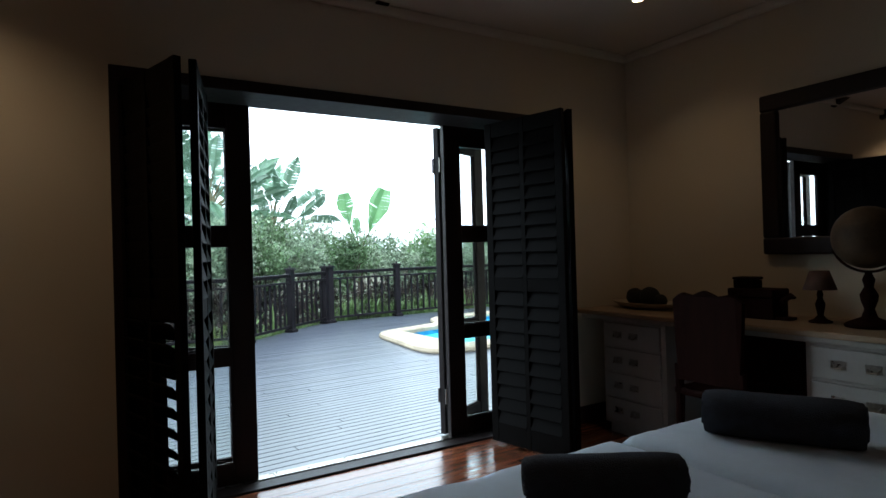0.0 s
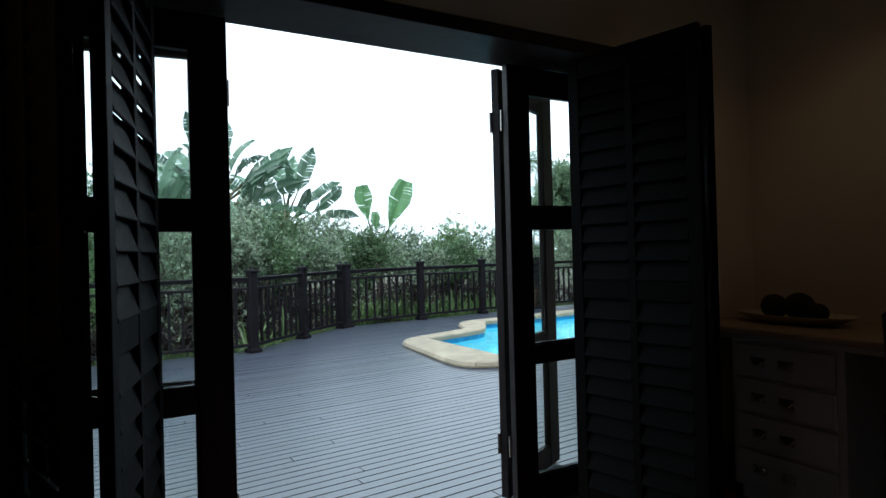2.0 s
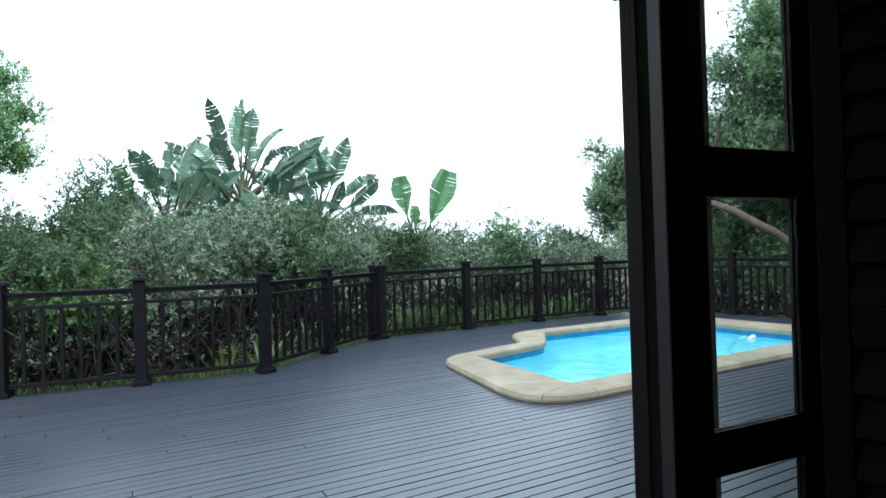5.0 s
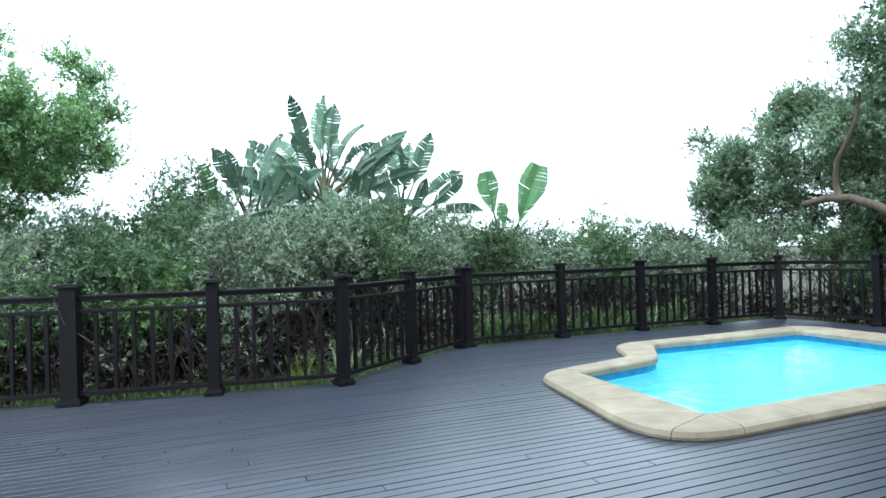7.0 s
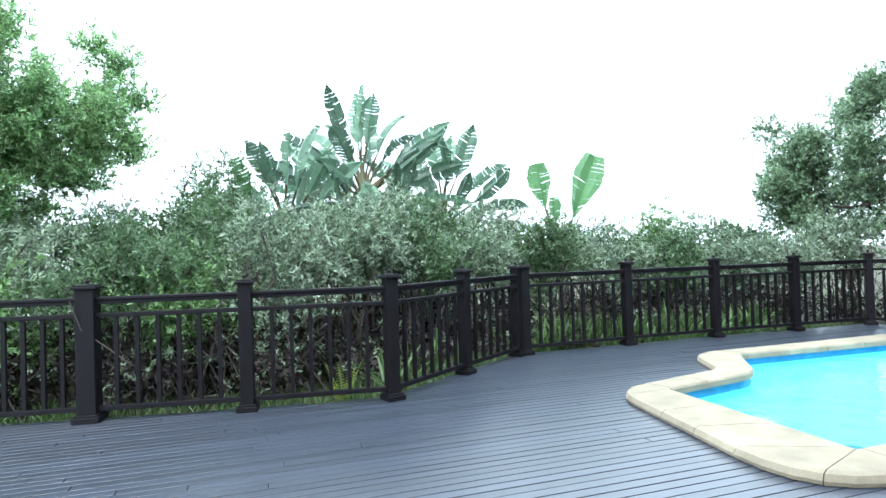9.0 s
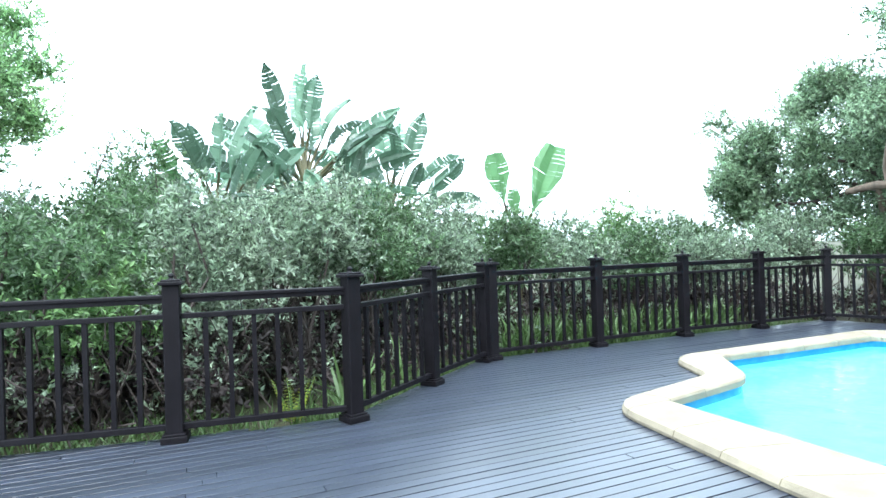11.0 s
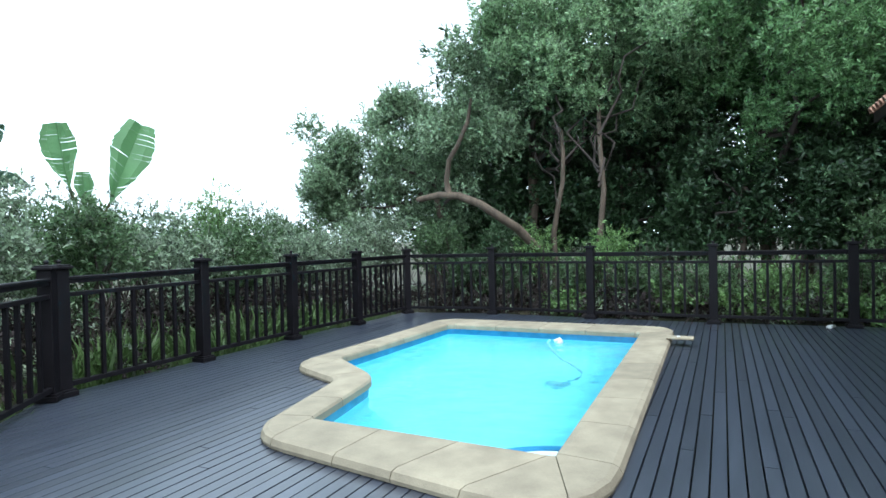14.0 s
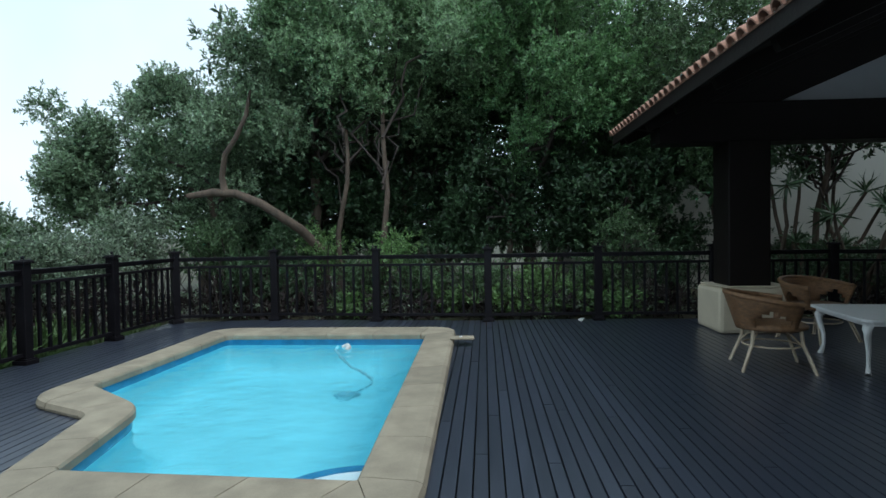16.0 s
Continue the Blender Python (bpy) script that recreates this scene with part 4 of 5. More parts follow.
def make_wicker_chair(x, y, turn, label):
    """A round-backed cane armchair; it faces local +x."""
    chair = empty("wicker_armchair", pose(x, y, 0, 0, 0, turn))
    tagged(chair, label, "chair", "chairs round the patio table")
    # wrap-round back and arms: a curved woven shell
    bm = bmesh.new()
    cols = 22
    rows = 7
    grid = []
    for i in range(cols + 1):
        a = radians(-118 + 236 * i / cols)
        top = 0.60 + 0.08 * max(0, math.cos(a * 0.75)) ** 1.5
        line = []
        for j in range(rows + 1):
            t = j / rows
            r = 0.285 + 0.10 * t
            z = 0.36 + (top - 0.36) * t
            line.append(((-r * math.cos(a) * 1.02), r * math.sin(a), z))
        grid.append(line)
    outer = [[bm.verts.new(p) for p in line] for line in grid]
    inner = [[bm.verts.new((p[0] * 0.93, p[1] * 0.93, p[2])) for p in line] for line in grid]
    # an arched opening under each arm
    reach = {1: 3, 2: 4, 3: 5, 4: 4, 5: 3}
    kept = {(i, j) for i in range(cols) for j in range(rows) if j >= reach.get(i, 0) and j >= reach.get(cols - 1 - i, 0)}
    for i, j in kept:
        bm.faces.new((outer[i][j], outer[i + 1][j], outer[i + 1][j + 1], outer[i][j + 1]))
        bm.faces.new((inner[i][j], inner[i][j + 1], inner[i + 1][j + 1], inner[i + 1][j]))
        for beside, p, q in (((i - 1, j), (i, j), (i, j + 1)), ((i + 1, j), (i + 1, j), (i + 1, j + 1)), ((i, j - 1), (i, j), (i + 1, j)), ((i, j + 1), (i, j + 1), (i + 1, j + 1))):
            if beside not in kept:
                bm.faces.new((outer[p[0]][p[1]], outer[q[0]][q[1]], inner[q[0]][q[1]], inner[p[0]][p[1]]))
    bmesh.ops.delete(bm, geom=[v for v in bm.verts if not v.link_faces], context="VERTS")
    bmesh.ops.recalc_face_normals(bm, faces=bm.faces)
    part("backrest", bm, M_WICKER, chair, smooth=True)
    rim_bm = bmesh.new()
    add_tube(rim_bm, [(p[-1][0] * 0.965, p[-1][1] * 0.965, p[-1][2] + 0.005) for p in grid], [0.022] * len(grid), 8)
    part("armrest_rim", rim_bm, M_WICKER, chair, smooth=True)
    seat = bmesh.new()
    add_lathe(seat, [(0.26, 0.355), (0.295, 0.37), (0.30, 0.395), (0.26, 0.415), (0.10, 0.42)], 24)
    part("seat", seat, M_WICKER, chair, smooth=True)
    for sx, sy in ((1, 1), (1, -1), (-1, 1), (-1, -1)):
        leg = bmesh.new()
        for off in (0.0, 0.03):
            add_tube(leg, [(sx * 0.19, sy * (0.17 + off), 0.37), (sx * 0.20, sy * (0.20 + off), 0.25), (sx * 0.29, sy * (0.26 + off), 0.0)], [0.013, 0.013, 0.012], 7)
        part("leg", leg, M_CANE, chair, "pale bound cane leg", smooth=True)
        brace = bmesh.new()
        add_tube(brace, [(sx * 0.21, sy * 0.21, 0.22), (sx * 0.16, sy * 0.12, 0.29), (sx * 0.10, sy * 0.05, 0.355)], [0.009] * 3, 6)
        part("brace", brace, M_CANE, chair, smooth=True)
    ring = bmesh.new()
    loop = [(0.235 * math.cos(a), 0.24 * math.sin(a), 0.215) for a in (2 * math.pi * i / 20 for i in range(21))]
    add_tube(ring, loop, [0.009] * 21, 6)
    part("stretcher", ring, M_CANE, chair, smooth=True)
    return chair

make_wicker_chair(7.60, 4.36, -97, "golden brown wicker armchair with pale cane legs")
make_wicker_chair(9.05, 3.32, 205, "brown wicker armchair drawn up to the white table")


def make_table(x, y, turn):
    table = empty("patio_table", pose(x, y, 0, 0, 0, turn))
    tagged(table, "white painted cast metal low patio table with curved legs", "table")
    top = bmesh.new()
    outline = [p for g in rounded([(-0.57, -0.50, 0.10), (0.57, -0.50, 0.10), (0.57, 0.50, 0.10), (-0.57, 0.50, 0.10)], 5) for p in g]
    add_prism(top, [(p.x, p.y) for p in outline], 0.462, 0.484)
    part("tabletop", top, M_WHITE_METAL, table)
    apron = bmesh.new()
    add_prism(apron, [(p.x * 0.94, p.y * 0.92) for p in outline], 0.425, 0.462)
    part("apron", apron, M_WHITE_METAL, table)
    for sx in (-1, 1):
        for sy in (-1, 1):
            leg = bmesh.new()
            cx, cy = sx * 0.45, sy * 0.40
            add_tube(leg, [(cx, cy, 0.44), (cx + sx * 0.035, cy + sy * 0.03, 0.39), (cx + sx * 0.03, cy + sy * 0.025, 0.33), (cx - sx * 0.005, cy, 0.2), (cx - sx * 0.01, cy, 0.1), (cx + sx * 0.01, cy + sy * 0.01, 0.03), (cx + sx * 0.03, cy + sy * 0.02, 0.0)],
                     [0.045, 0.038, 0.028, 0.02, 0.017, 0.022, 0.026], 9)
            part("leg", leg, M_WHITE_METAL, table, smooth=True)

make_table(7.80, 3.24, -3)


def make_neighbour():
    house = empty("neighbouring_house", pose(20.0, -1.5, -0.12, 0, 0, 65))
    tagged(house, "pale rendered neighbouring house seen through the garden plants", "house")
    part("wall", box(-6, 6, -0.2, 5, 0, 5.2), M_NEIGHBOUR, house)
    part("roof", add_prism(bmesh.new(), [(-6.4, -0.6), (6.4, -0.6), (6.4, 5.4), (-6.4, 5.4)], 5.2, 5.4), M_TILE, house)
make_neighbour()

# dark stemmed strap-leaf plants between the fence and the neighbour
def make_stem_plant(x, y, height, seed):
    rng = np.random.default_rng(seed)
    plant = empty("dracaena", pose(x, y, -0.12))
    tagged(plant, "bare stemmed strap-leaf plant in the shaded garden", "plant", "strap-leaf plants in the garden")
    for k in range(4):
        bm = bmesh.new()
        end = (rng.normal() * 0.5, rng.normal() * 0.5, height * rng.uniform(0.7, 1.1))
        limb(bm, rng, (rng.normal() * 0.12, rng.normal() * 0.12, 0), end, 0.045, 0.025, 0.06, 6)
        part("stem", bm, M_BARK, plant, smooth=True)
        n = 26
        base = np.tile(np.array(end), (n, 1))
        way = rng.normal(size=(n, 3)) + np.array([0, 0, 0.5])
        me = leaf_mesh("leaves", base, way, rng.normal(size=(n, 3)), rng.uniform(0.22, 0.42, n), np.full(n, 0.035), 0.2, 0.3)
        me.materials.append(M_LEAF_DARK)
        new("leaves", me).parent = plant

for k, (x, y, h) in enumerate([(12.6, 3.0, 2.0), (12.9, 2.2, 2.4), (13.4, 1.2, 2.2), (12.4, 1.3, 1.6), (13.8, 2.4, 2.6), (12.3, 2.2, 1.2)]):
    make_stem_plant(x, y, h, 500 + k)

# ---- pool fittings ----
def make_pool_cleaner():
    cleaner = empty("pool_cleaner")
    tagged(cleaner, "pool cleaner with a floating suction hose in the water", "pool cleaner")
    hose = bmesh.new()
    pts = [(8.60, 8.78, -0.06), (8.45, 8.76, -0.075), (8.15, 8.60, -0.13), (7.76, 8.36, -0.22), (7.60, 8.16, -0.35), (7.52, 8.07, -0.47), (7.48, 8.08, -0.62), (7.50, 8.16, -0.78), (7.56, 8.28, -0.90), (7.60, 8.34, -0.96)]
    add_tube(hose, pts, [0.019] * len(pts), 8)
    part("hose", hose, M_HOSE, cleaner, smooth=True)
    float_bm = bmesh.new()
    add_tube(float_bm, [(8.62, 8.72, -0.07), (8.60, 8.66, -0.045), (8.52, 8.62, -0.05), (8.44, 8.62, -0.075)], [0.028, 0.032, 0.032, 0.026], 8)
    part("float", float_bm, M_WHITE_PLASTIC, cleaner, "white plastic hose float", smooth=True)
    head_bm = add_lathe(bmesh.new(), [(0.13, -1.09), (0.14, -1.06), (0.10, -1.03), (0.05, -0.98), (0.03, -0.95)], 16, pose(7.61, 8.35, 0))
    part("cleaner_head", head_bm, M_HOSE, cleaner, smooth=True)
make_pool_cleaner()

def make_pool_step():
    step = empty("pool_step")
    tagged(step, "curved white pool step edged with blue mosaic tile", "pool step", kind="structure")
    cx, cy = POOL_IN[0][0], POOL_IN[0][1]
    def arc(r, z, bm):
        pts = [(cx + r * math.cos(a), cy + 0.02 + r * math.sin(a)) for a in (radians(3 + 92 * i / 14) for i in range(15))]
        return pts
    bm = add_prism(bmesh.new(), [(cx, cy)] + arc(0.52, 0, None), POOL_DEPTH + 0.01, -0.10)
    part("tread", bm, M_STEP, step, "white plastered tread")
    edge = bmesh.new()
    o, i = arc(0.55, 0, None), arc(0.48, 0, None)
    add_prism(edge, o + i[::-1], -0.2, -0.085)
    part("tile_edge", edge, M_POOL_TILE, step, "blue mosaic edging")
make_pool_step()

lid = empty("skimmer_lid", pose(8.50, 7.30, 0.072, 0, 0, 5))
tagged(lid, "pale square skimmer lid shifted on the coping", "skimmer lid")
part("plate", box(-0.09, 0.09, -0.15, 0.12, 0.0, 0.018, None, 0.005), M_COPING, lid)
part("knob", add_lathe(bmesh.new(), [(0.02, 0.018), (0.022, 0.024), (0.015, 0.03)], 10), M_WHITE_PLASTIC, lid)

offcut = empty("tile_offcut", pose(10.42, 5.80, 0.0, 0, 0, 70))
tagged(offcut, "small broken white tile lying by the fence", "tile")
part("piece", box(-0.03, 0.03, -0.08, 0.08, 0.0, 0.03, None, 0.006), M_WHITE_PLASTIC, offcut)

# unseen wall added to keep sky light off the patio from behind
structure("wall_light_block", box(4.26, 11.2, -2.75, -2.45, -0.1, 5.6), M_OUTWALL, "plain unseen wall added to block sky light behind the patio", "wall")
for k, (x, y, h) in enumerate([(12.4, 2.7, 0.9), (12.6, 1.7, 1.0), (12.5, 0.7, 1.1), (13.6, 1.9, 1.3), (13.9, 0.6, 1.3)]):
    make_shrub(x, y, 0.7, h, M_LEAF_DARK, "low shaded shrub in the garden beside the patio", 600 + k, sprig=240, low=0.3)

# ---- bedroom lamps ----
def make_downlight(x, y, power):
    light = empty("ceiling_downlight", pose(x, y, CEIL_Z))
    tagged(light, "small recessed warm ceiling downlight", "ceiling light", "recessed ceiling downlights")
    ring = bmesh.new()
    add_lathe(ring, [(0.030, -0.001), (0.034, -0.010), (0.046, -0.008), (0.050, 0.0)], 20)
    part("ring", ring, M_WHITE_METAL, light)
    part("bulb", add_lathe(bmesh.new(), [(0.001, -0.013), (0.020, -0.013), (0.026, -0.011)], 16), M_LAMP, light)
    data = bpy.data.lights.new("downlight", "SPOT")
    data.energy, data.spot_size, data.spot_blend, data.color, data.shadow_soft_size = power, radians(128), 0.7, (1.0, 0.70, 0.42), 0.03
    lamp = new("downlight", data)
    lamp.matrix_basis = pose(0, 0, -0.02)
    lamp.parent = light

# the second is unseen, added behind the start point to fill the room
for x, y, power in ((3.28, 3.2, 1.3), (1.0, -0.9, 1.3), (-0.25, 3.45, 3.6)):
    make_downlight(x, y, power)

# ---- door frame, doors and shutters ----
frame_1 = empty("door_1")
tagged(frame_1, "dark stained timber frame of the folding doors", "door frame", kind="structure")
part("jamb", box(DOOR_X0 - TRIM, DOOR_X0, WALL_IN - 0.02, WALL_OUT + 0.005, 0.0, HEAD_Z, None, 0.004), M_DOOR, frame_1)
part("jamb", box(DOOR_X1, DOOR_X1 + TRIM, WALL_IN - 0.02, WALL_OUT + 0.005, 0.0, HEAD_Z, None, 0.004), M_DOOR, frame_1)
part("head", box(DOOR_X0 - TRIM, DOOR_X1 + TRIM, WALL_IN - 0.02, WALL_OUT + 0.005, HEAD_Z, HEAD_Z + TRIM, None, 0.004), M_DOOR, frame_1)
part("threshold", box(DOOR_X0 - TRIM, DOOR_X1 + TRIM, WALL_IN + 0.10, WALL_OUT + 0.008, -0.04, 0.012, None, 0.004), M_DOOR, frame_1)
part("threshold_track", box(DOOR_X0, DOOR_X1, 4.215, 4.285, 0.012, 0.018), M_BRASS, frame_1)

GLASS_W, LEAF_H = 0.633, 2.112
def make_glass_door(m, label, handle=True, stiles=(0.125, 0.125), crossbars=((0.665, 0.76), (1.32, 1.43))):
    leaf = empty("folding_glass_door", m)
    tagged(leaf, label, "door", "folding glass door leaves")
    t = 0.021
    x0, x1 = stiles[0], GLASS_W - stiles[1]
    part("stile", box(0.0, x0, -t, t, 0.015, LEAF_H, None, 0.004), M_DOOR, leaf)
    part("stile", box(x1, GLASS_W, -t, t, 0.015, LEAF_H, None, 0.004), M_DOOR, leaf)
    rails = [(0.015, 0.125)] + list(crossbars) + [(1.975, LEAF_H)]
    for z0, z1 in rails:
        part("rail", box(x0, x1, -t + 0.002, t - 0.002, z0, z1, None, 0.004), M_DOOR, leaf)
    for (_, z0), (z1, _) in zip(rails, rails[1:]):
        pane = part("pane", box(x0 - 0.002, x1 + 0.002, -0.003, 0.003, z0 - 0.004, z1 + 0.004), M_GLASS, leaf, "clear glass pane")
        pane.visible_shadow = False
        # glazing beads that hold the pane on the room side
        for side in (-1, 1):
            bead = box(x0, x0 + 0.009, side * 0.004, side * 0.013, z0, z1) if side < 0 else box(x0, x0 + 0.009, 0.004, 0.013, z0, z1)
            add_box(bead, x1 - 0.009, x1, min(side * 0.004, side * 0.013), max(side * 0.004, side * 0.013), z0, z1)
            add_box(bead, x0 + 0.009, x1 - 0.009, min(side * 0.004, side * 0.013), max(side * 0.004, side * 0.013), z0, z0 + 0.009)
            part("glazing_bead", bead, M_DOOR, leaf)
    for z in (0.28, 1.85):
        knuckle = bmesh.new()
        add_tube(knuckle, [(-0.004, t + 0.004, z - 0.05), (-0.004, t + 0.004, z + 0.05)], [0.007, 0.007], 8)
        part("hinge", knuckle, M_BRASS, leaf, "tarnished metal hinge")
    if handle:
        bm = box(0.035, 0.065, -t - 0.006, -t, 0.94, 1.12, None, 0.002)
        add_tube(bm, [(0.05, -t - 0.004, 1.05), (0.05, -t - 0.045, 1.05), (0.11, -t - 0.05, 1.05)], [0.008, 0.008, 0.007], 8)
        part("handle", bm, M_BRASS, leaf, "tarnished metal lever handle")
    return leaf

FOLDED = ((0.665, 0.76),)
make_glass_door(pose(DOOR_X0 + 0.002, 4.25, 0), "closed dark timber and glass folding door leaf", False, (0.17, 0.125))
make_glass_door(pose(DOOR_X1 - GLASS_W - 0.002, 4.25, 0), "closed dark timber and glass folding door leaf", False, (0.125, 0.17))
make_glass_door(pose(1.28, 4.325, 0, 0, 0, 172), "dark timber and glass door leaf folded back outside", False, crossbars=FOLDED)
make_glass_door(pose(2.535, 4.325, 0, 0, 0, 27), "dark timber and glass door leaf folded back outside", False, crossbars=FOLDED)

SHUT_W, SHUT_H = 0.605, 2.085
slat_bm = box(-0.115, 0.115, -0.052, 0.052, -0.0045, 0.0045, None, 0.003)
slat_mesh = bpy.data.meshes.new("slat")
slat_bm.to_mesh(slat_mesh)
slat_bm.free()
slat_mesh.materials.append(M_SHUTTER)

def make_shutter(m, label, tilt=72, upper=None):
    shutter = empty("louvred_shutter", m)
    tagged(shutter, label, "shutter", "louvred door shutters")
    t = 0.016
    for x0, x1 in ((0.0, 0.055), (SHUT_W - 0.055, SHUT_W), (SHUT_W / 2 - 0.0175, SHUT_W / 2 + 0.0175)):
        part("stile", box(x0, x1, -t, t, 0.02, SHUT_H, None, 0.003), M_SHUTTER, shutter)
    for z0, z1 in ((0.02, 0.15), (1.0, 1.09), (1.99, SHUT_H)):
        for x0, x1 in ((0.055, SHUT_W / 2 - 0.0175), (SHUT_W / 2 + 0.0175, SHUT_W - 0.055)):
            part("rail", box(x0, x1, -t + 0.002, t - 0.002, z0, z1, None, 0.003), M_SHUTTER, shutter)
    for low, high in ((0.15, 1.0), (1.09, 1.99)):
        n = round((high - low) / 0.085)
        for k in range(n):
            z = low + (k + 0.5) * (high - low) / n
            for x in (0.055 + 0.115, SHUT_W - 0.055 - 0.115):
                ob = new("slat", slat_mesh)
                ob.parent = shutter
                ob.matrix_basis = pose(x + (0.001 if x < 0.3 else -0.001), 0, z, upper if upper and low > 1 else tilt, 0, 0)
    return shutter

def span(a, b):
    return pose(a[0], a[1], 0, 0, 0, math.degrees(math.atan2(b[1] - a[1], b[0] - a[0])))

make_shutter(span((0.80, 3.42), (0.63, 3.98)), "dark brown louvred shutter folded into the room", 50, 79)
make_shutter(span((0.86, 3.44), (1.0, 4.03)), "dark brown louvred shutter folded into the room", 74)
make_shutter(span((3.185, 3.98), (2.935, 3.44)), "dark brown louvred shutter folded into the room")
latch_shutter = make_shutter(span((2.742, 4.02), (2.872, 3.44)), "dark brown louvred shutter with a metal latch")
for x in (0.555, 0.01):
    bm = box(x, x + 0.035, 0.016, 0.022, 1.03, 1.12, None, 0.002)
    add_tube(bm, [(x + 0.018, 0.02, 1.10), (x + 0.018, 0.045, 1.09), (x + 0.018, 0.04, 1.03)], [0.007, 0.007, 0.005], 7)
    part("latch", bm, M_BRASS, latch_shutter, "tarnished metal latch")

# skirting and cornice
for name, b in (("baseboard", (ROOM_X0, DOOR_X0 - TRIM, WALL_IN - 0.018, WALL_IN, 0.0, 0.12)), ("baseboard", (DOOR_X1 + TRIM, ROOM_X1, WALL_IN - 0.018, WALL_IN, 0.0, 0.12)),
                ("baseboard", (ROOM_X1 - 0.018, ROOM_X1, ROOM_Y0, WALL_IN - 0.018, 0.0, 0.12)), ("baseboard", (ROOM_X0, ROOM_X0 + 0.018, ROOM_Y0, WALL_IN - 0.018, 0.0, 0.12))):
    structure(name, box(*b, None, 0.004), M_DOOR, "dark stained timber skirting board", "baseboard")
for b in ((ROOM_X0, ROOM_X1, WALL_IN - 0.05, WALL_IN), (ROOM_X1 - 0.05, ROOM_X1, ROOM_Y0, WALL_IN - 0.05)):
    structure("trim", box(*b, CEIL_Z - 0.055, CEIL_Z, None, 0.015), M_CEIL, "plain cream ceiling cornice", "cornice")

# ---- desk and what stands on it ----
DESK_Z, DESK_X = 0.83, 3.46
worktop = empty("desk", pose(0, 0, 0))
tagged(worktop, "long waxed pale wooden desk top along the wall", "desk")
part("board", box(DESK_X, ROOM_X1 - 0.002, 0.9, 3.975, DESK_Z - 0.032, DESK_Z, None, 0.008), M_DESKTOP, worktop)
part("edge_moulding", box(DESK_X + 0.02, DESK_X + 0.05, 0.92, 3.95, DESK_Z - 0.06, DESK_Z - 0.032, None, 0.006), M_WHITE_PAINT, worktop)
# dark sheet added here, as the shaded wall behind would read too light
part("knee_shade_panel", box(ROOM_X1 - 0.07, ROOM_X1 - 0.045, 2.44, 3.25, 0.13, DESK_Z - 0.035, None, 0.003), M_CHAIRWOOD, worktop, "dark panel added to keep the knee space in shade")

def make_drawers(y0, y1, rows, places):
    unit = empty("pedestal_cabinet", pose(0, 0, 0))
    tagged(unit, "white painted desk pedestal with brass cup handles", "cabinet", "desk drawer pedestals")
    top = DESK_Z - 0.06
    part("body", box(DESK_X + 0.05, ROOM_X1 - 0.03, y0, y1, 0.07, top, None, 0.004), M_WHITE_PAINT, unit)
    part("plinth", box(DESK_X + 0.08, ROOM_X1 - 0.03, y0 + 0.02, y1 - 0.02, 0.0, 0.07), M_WHITE_PAINT, unit)
    h = (top - 0.10) / rows
    for r in range(rows):
        z0 = 0.09 + r * h
        drawer = part("drawer", box(DESK_X + 0.03, DESK_X + 0.05, y0 + 0.03, y1 - 0.03, z0 + 0.008, z0 + h - 0.008, None, 0.005), M_WHITE_PAINT, unit)
        for f in places:
            y = y0 + f * (y1 - y0)
            bm = box(DESK_X + 0.024, DESK_X + 0.03, y - 0.035, y + 0.035, z0 + h * 0.5 - 0.02, z0 + h * 0.5 + 0.02, None, 0.003)
            add_tube(bm, [(DESK_X + 0.027, y - 0.028, z0 + h * 0.5), (DESK_X + 0.008, y - 0.02, z0 + h * 0.5 - 0.014), (DESK_X + 0.008, y + 0.02, z0 + h * 0.5 - 0.014), (DESK_X + 0.027, y + 0.028, z0 + h * 0.5)], [0.005] * 4, 6)
            part("handle", bm, M_BRASS, drawer, "tarnished brass handle")
make_drawers(3.26, 3.77, 4, (0.46, 0.72))
make_drawers(1.92, 2.43, 4, (0.40, 0.69))

def make_chair():
    chair = empty("dining_chair", pose(3.30, 2.81, 0))
    tagged(chair, "dark red-brown wooden chair with a curved solid back", "chair")
    back = bmesh.new()
    cols = 12
    outline = []
    for i in range(cols + 1):
        t = -1 + 2 * i / cols
        outline.append((0.205 * t, 1.005 - 0.035 * t * t + 0.012 * math.cos(t * 9)))
    front = [back.verts.new((-0.02 + 0.02 * (y / 0.2) ** 2, y, z)) for y, z in outline] + [back.verts.new((0.0, 0.18, 0.52)), back.verts.new((0.0, -0.18, 0.52))]
    rear = [back.verts.new((v.co.x - 0.03, v.co.y, v.co.z)) for v in front]
    n = len(front)
    for i in range(n):
        back.faces.new((front[i], front[(i + 1) % n], rear[(i + 1) % n], rear[i]))
    back.faces.new(front[::-1])
    back.faces.new(rear)
    bmesh.ops.recalc_face_normals(back, faces=back.faces)
    part("backrest", back, M_CHAIRWOOD, chair)
    part("seat", box(-0.02, 0.42, -0.22, 0.22, 0.43, 0.475, None, 0.015), M_CHAIRWOOD, chair)
    for y in (-0.19, 0.19):
        rear_leg = bmesh.new()
        add_tube(rear_leg, [(-0.06, y, 0.0), (-0.01, y, 0.25), (0.0, y, 0.45), (-0.015, y, 0.60)], [0.02, 0.022, 0.024, 0.02], 8)
        part("leg", rear_leg, M_CHAIRWOOD, chair)
        front_leg = bmesh.new()
        add_tube(front_leg, [(0.39, y, 0.0), (0.385, y, 0.2), (0.38, y, 0.44)], [0.015, 0.02, 0.026], 8)
        part("leg", front_leg, M_CHAIRWOOD, chair)
make_chair()

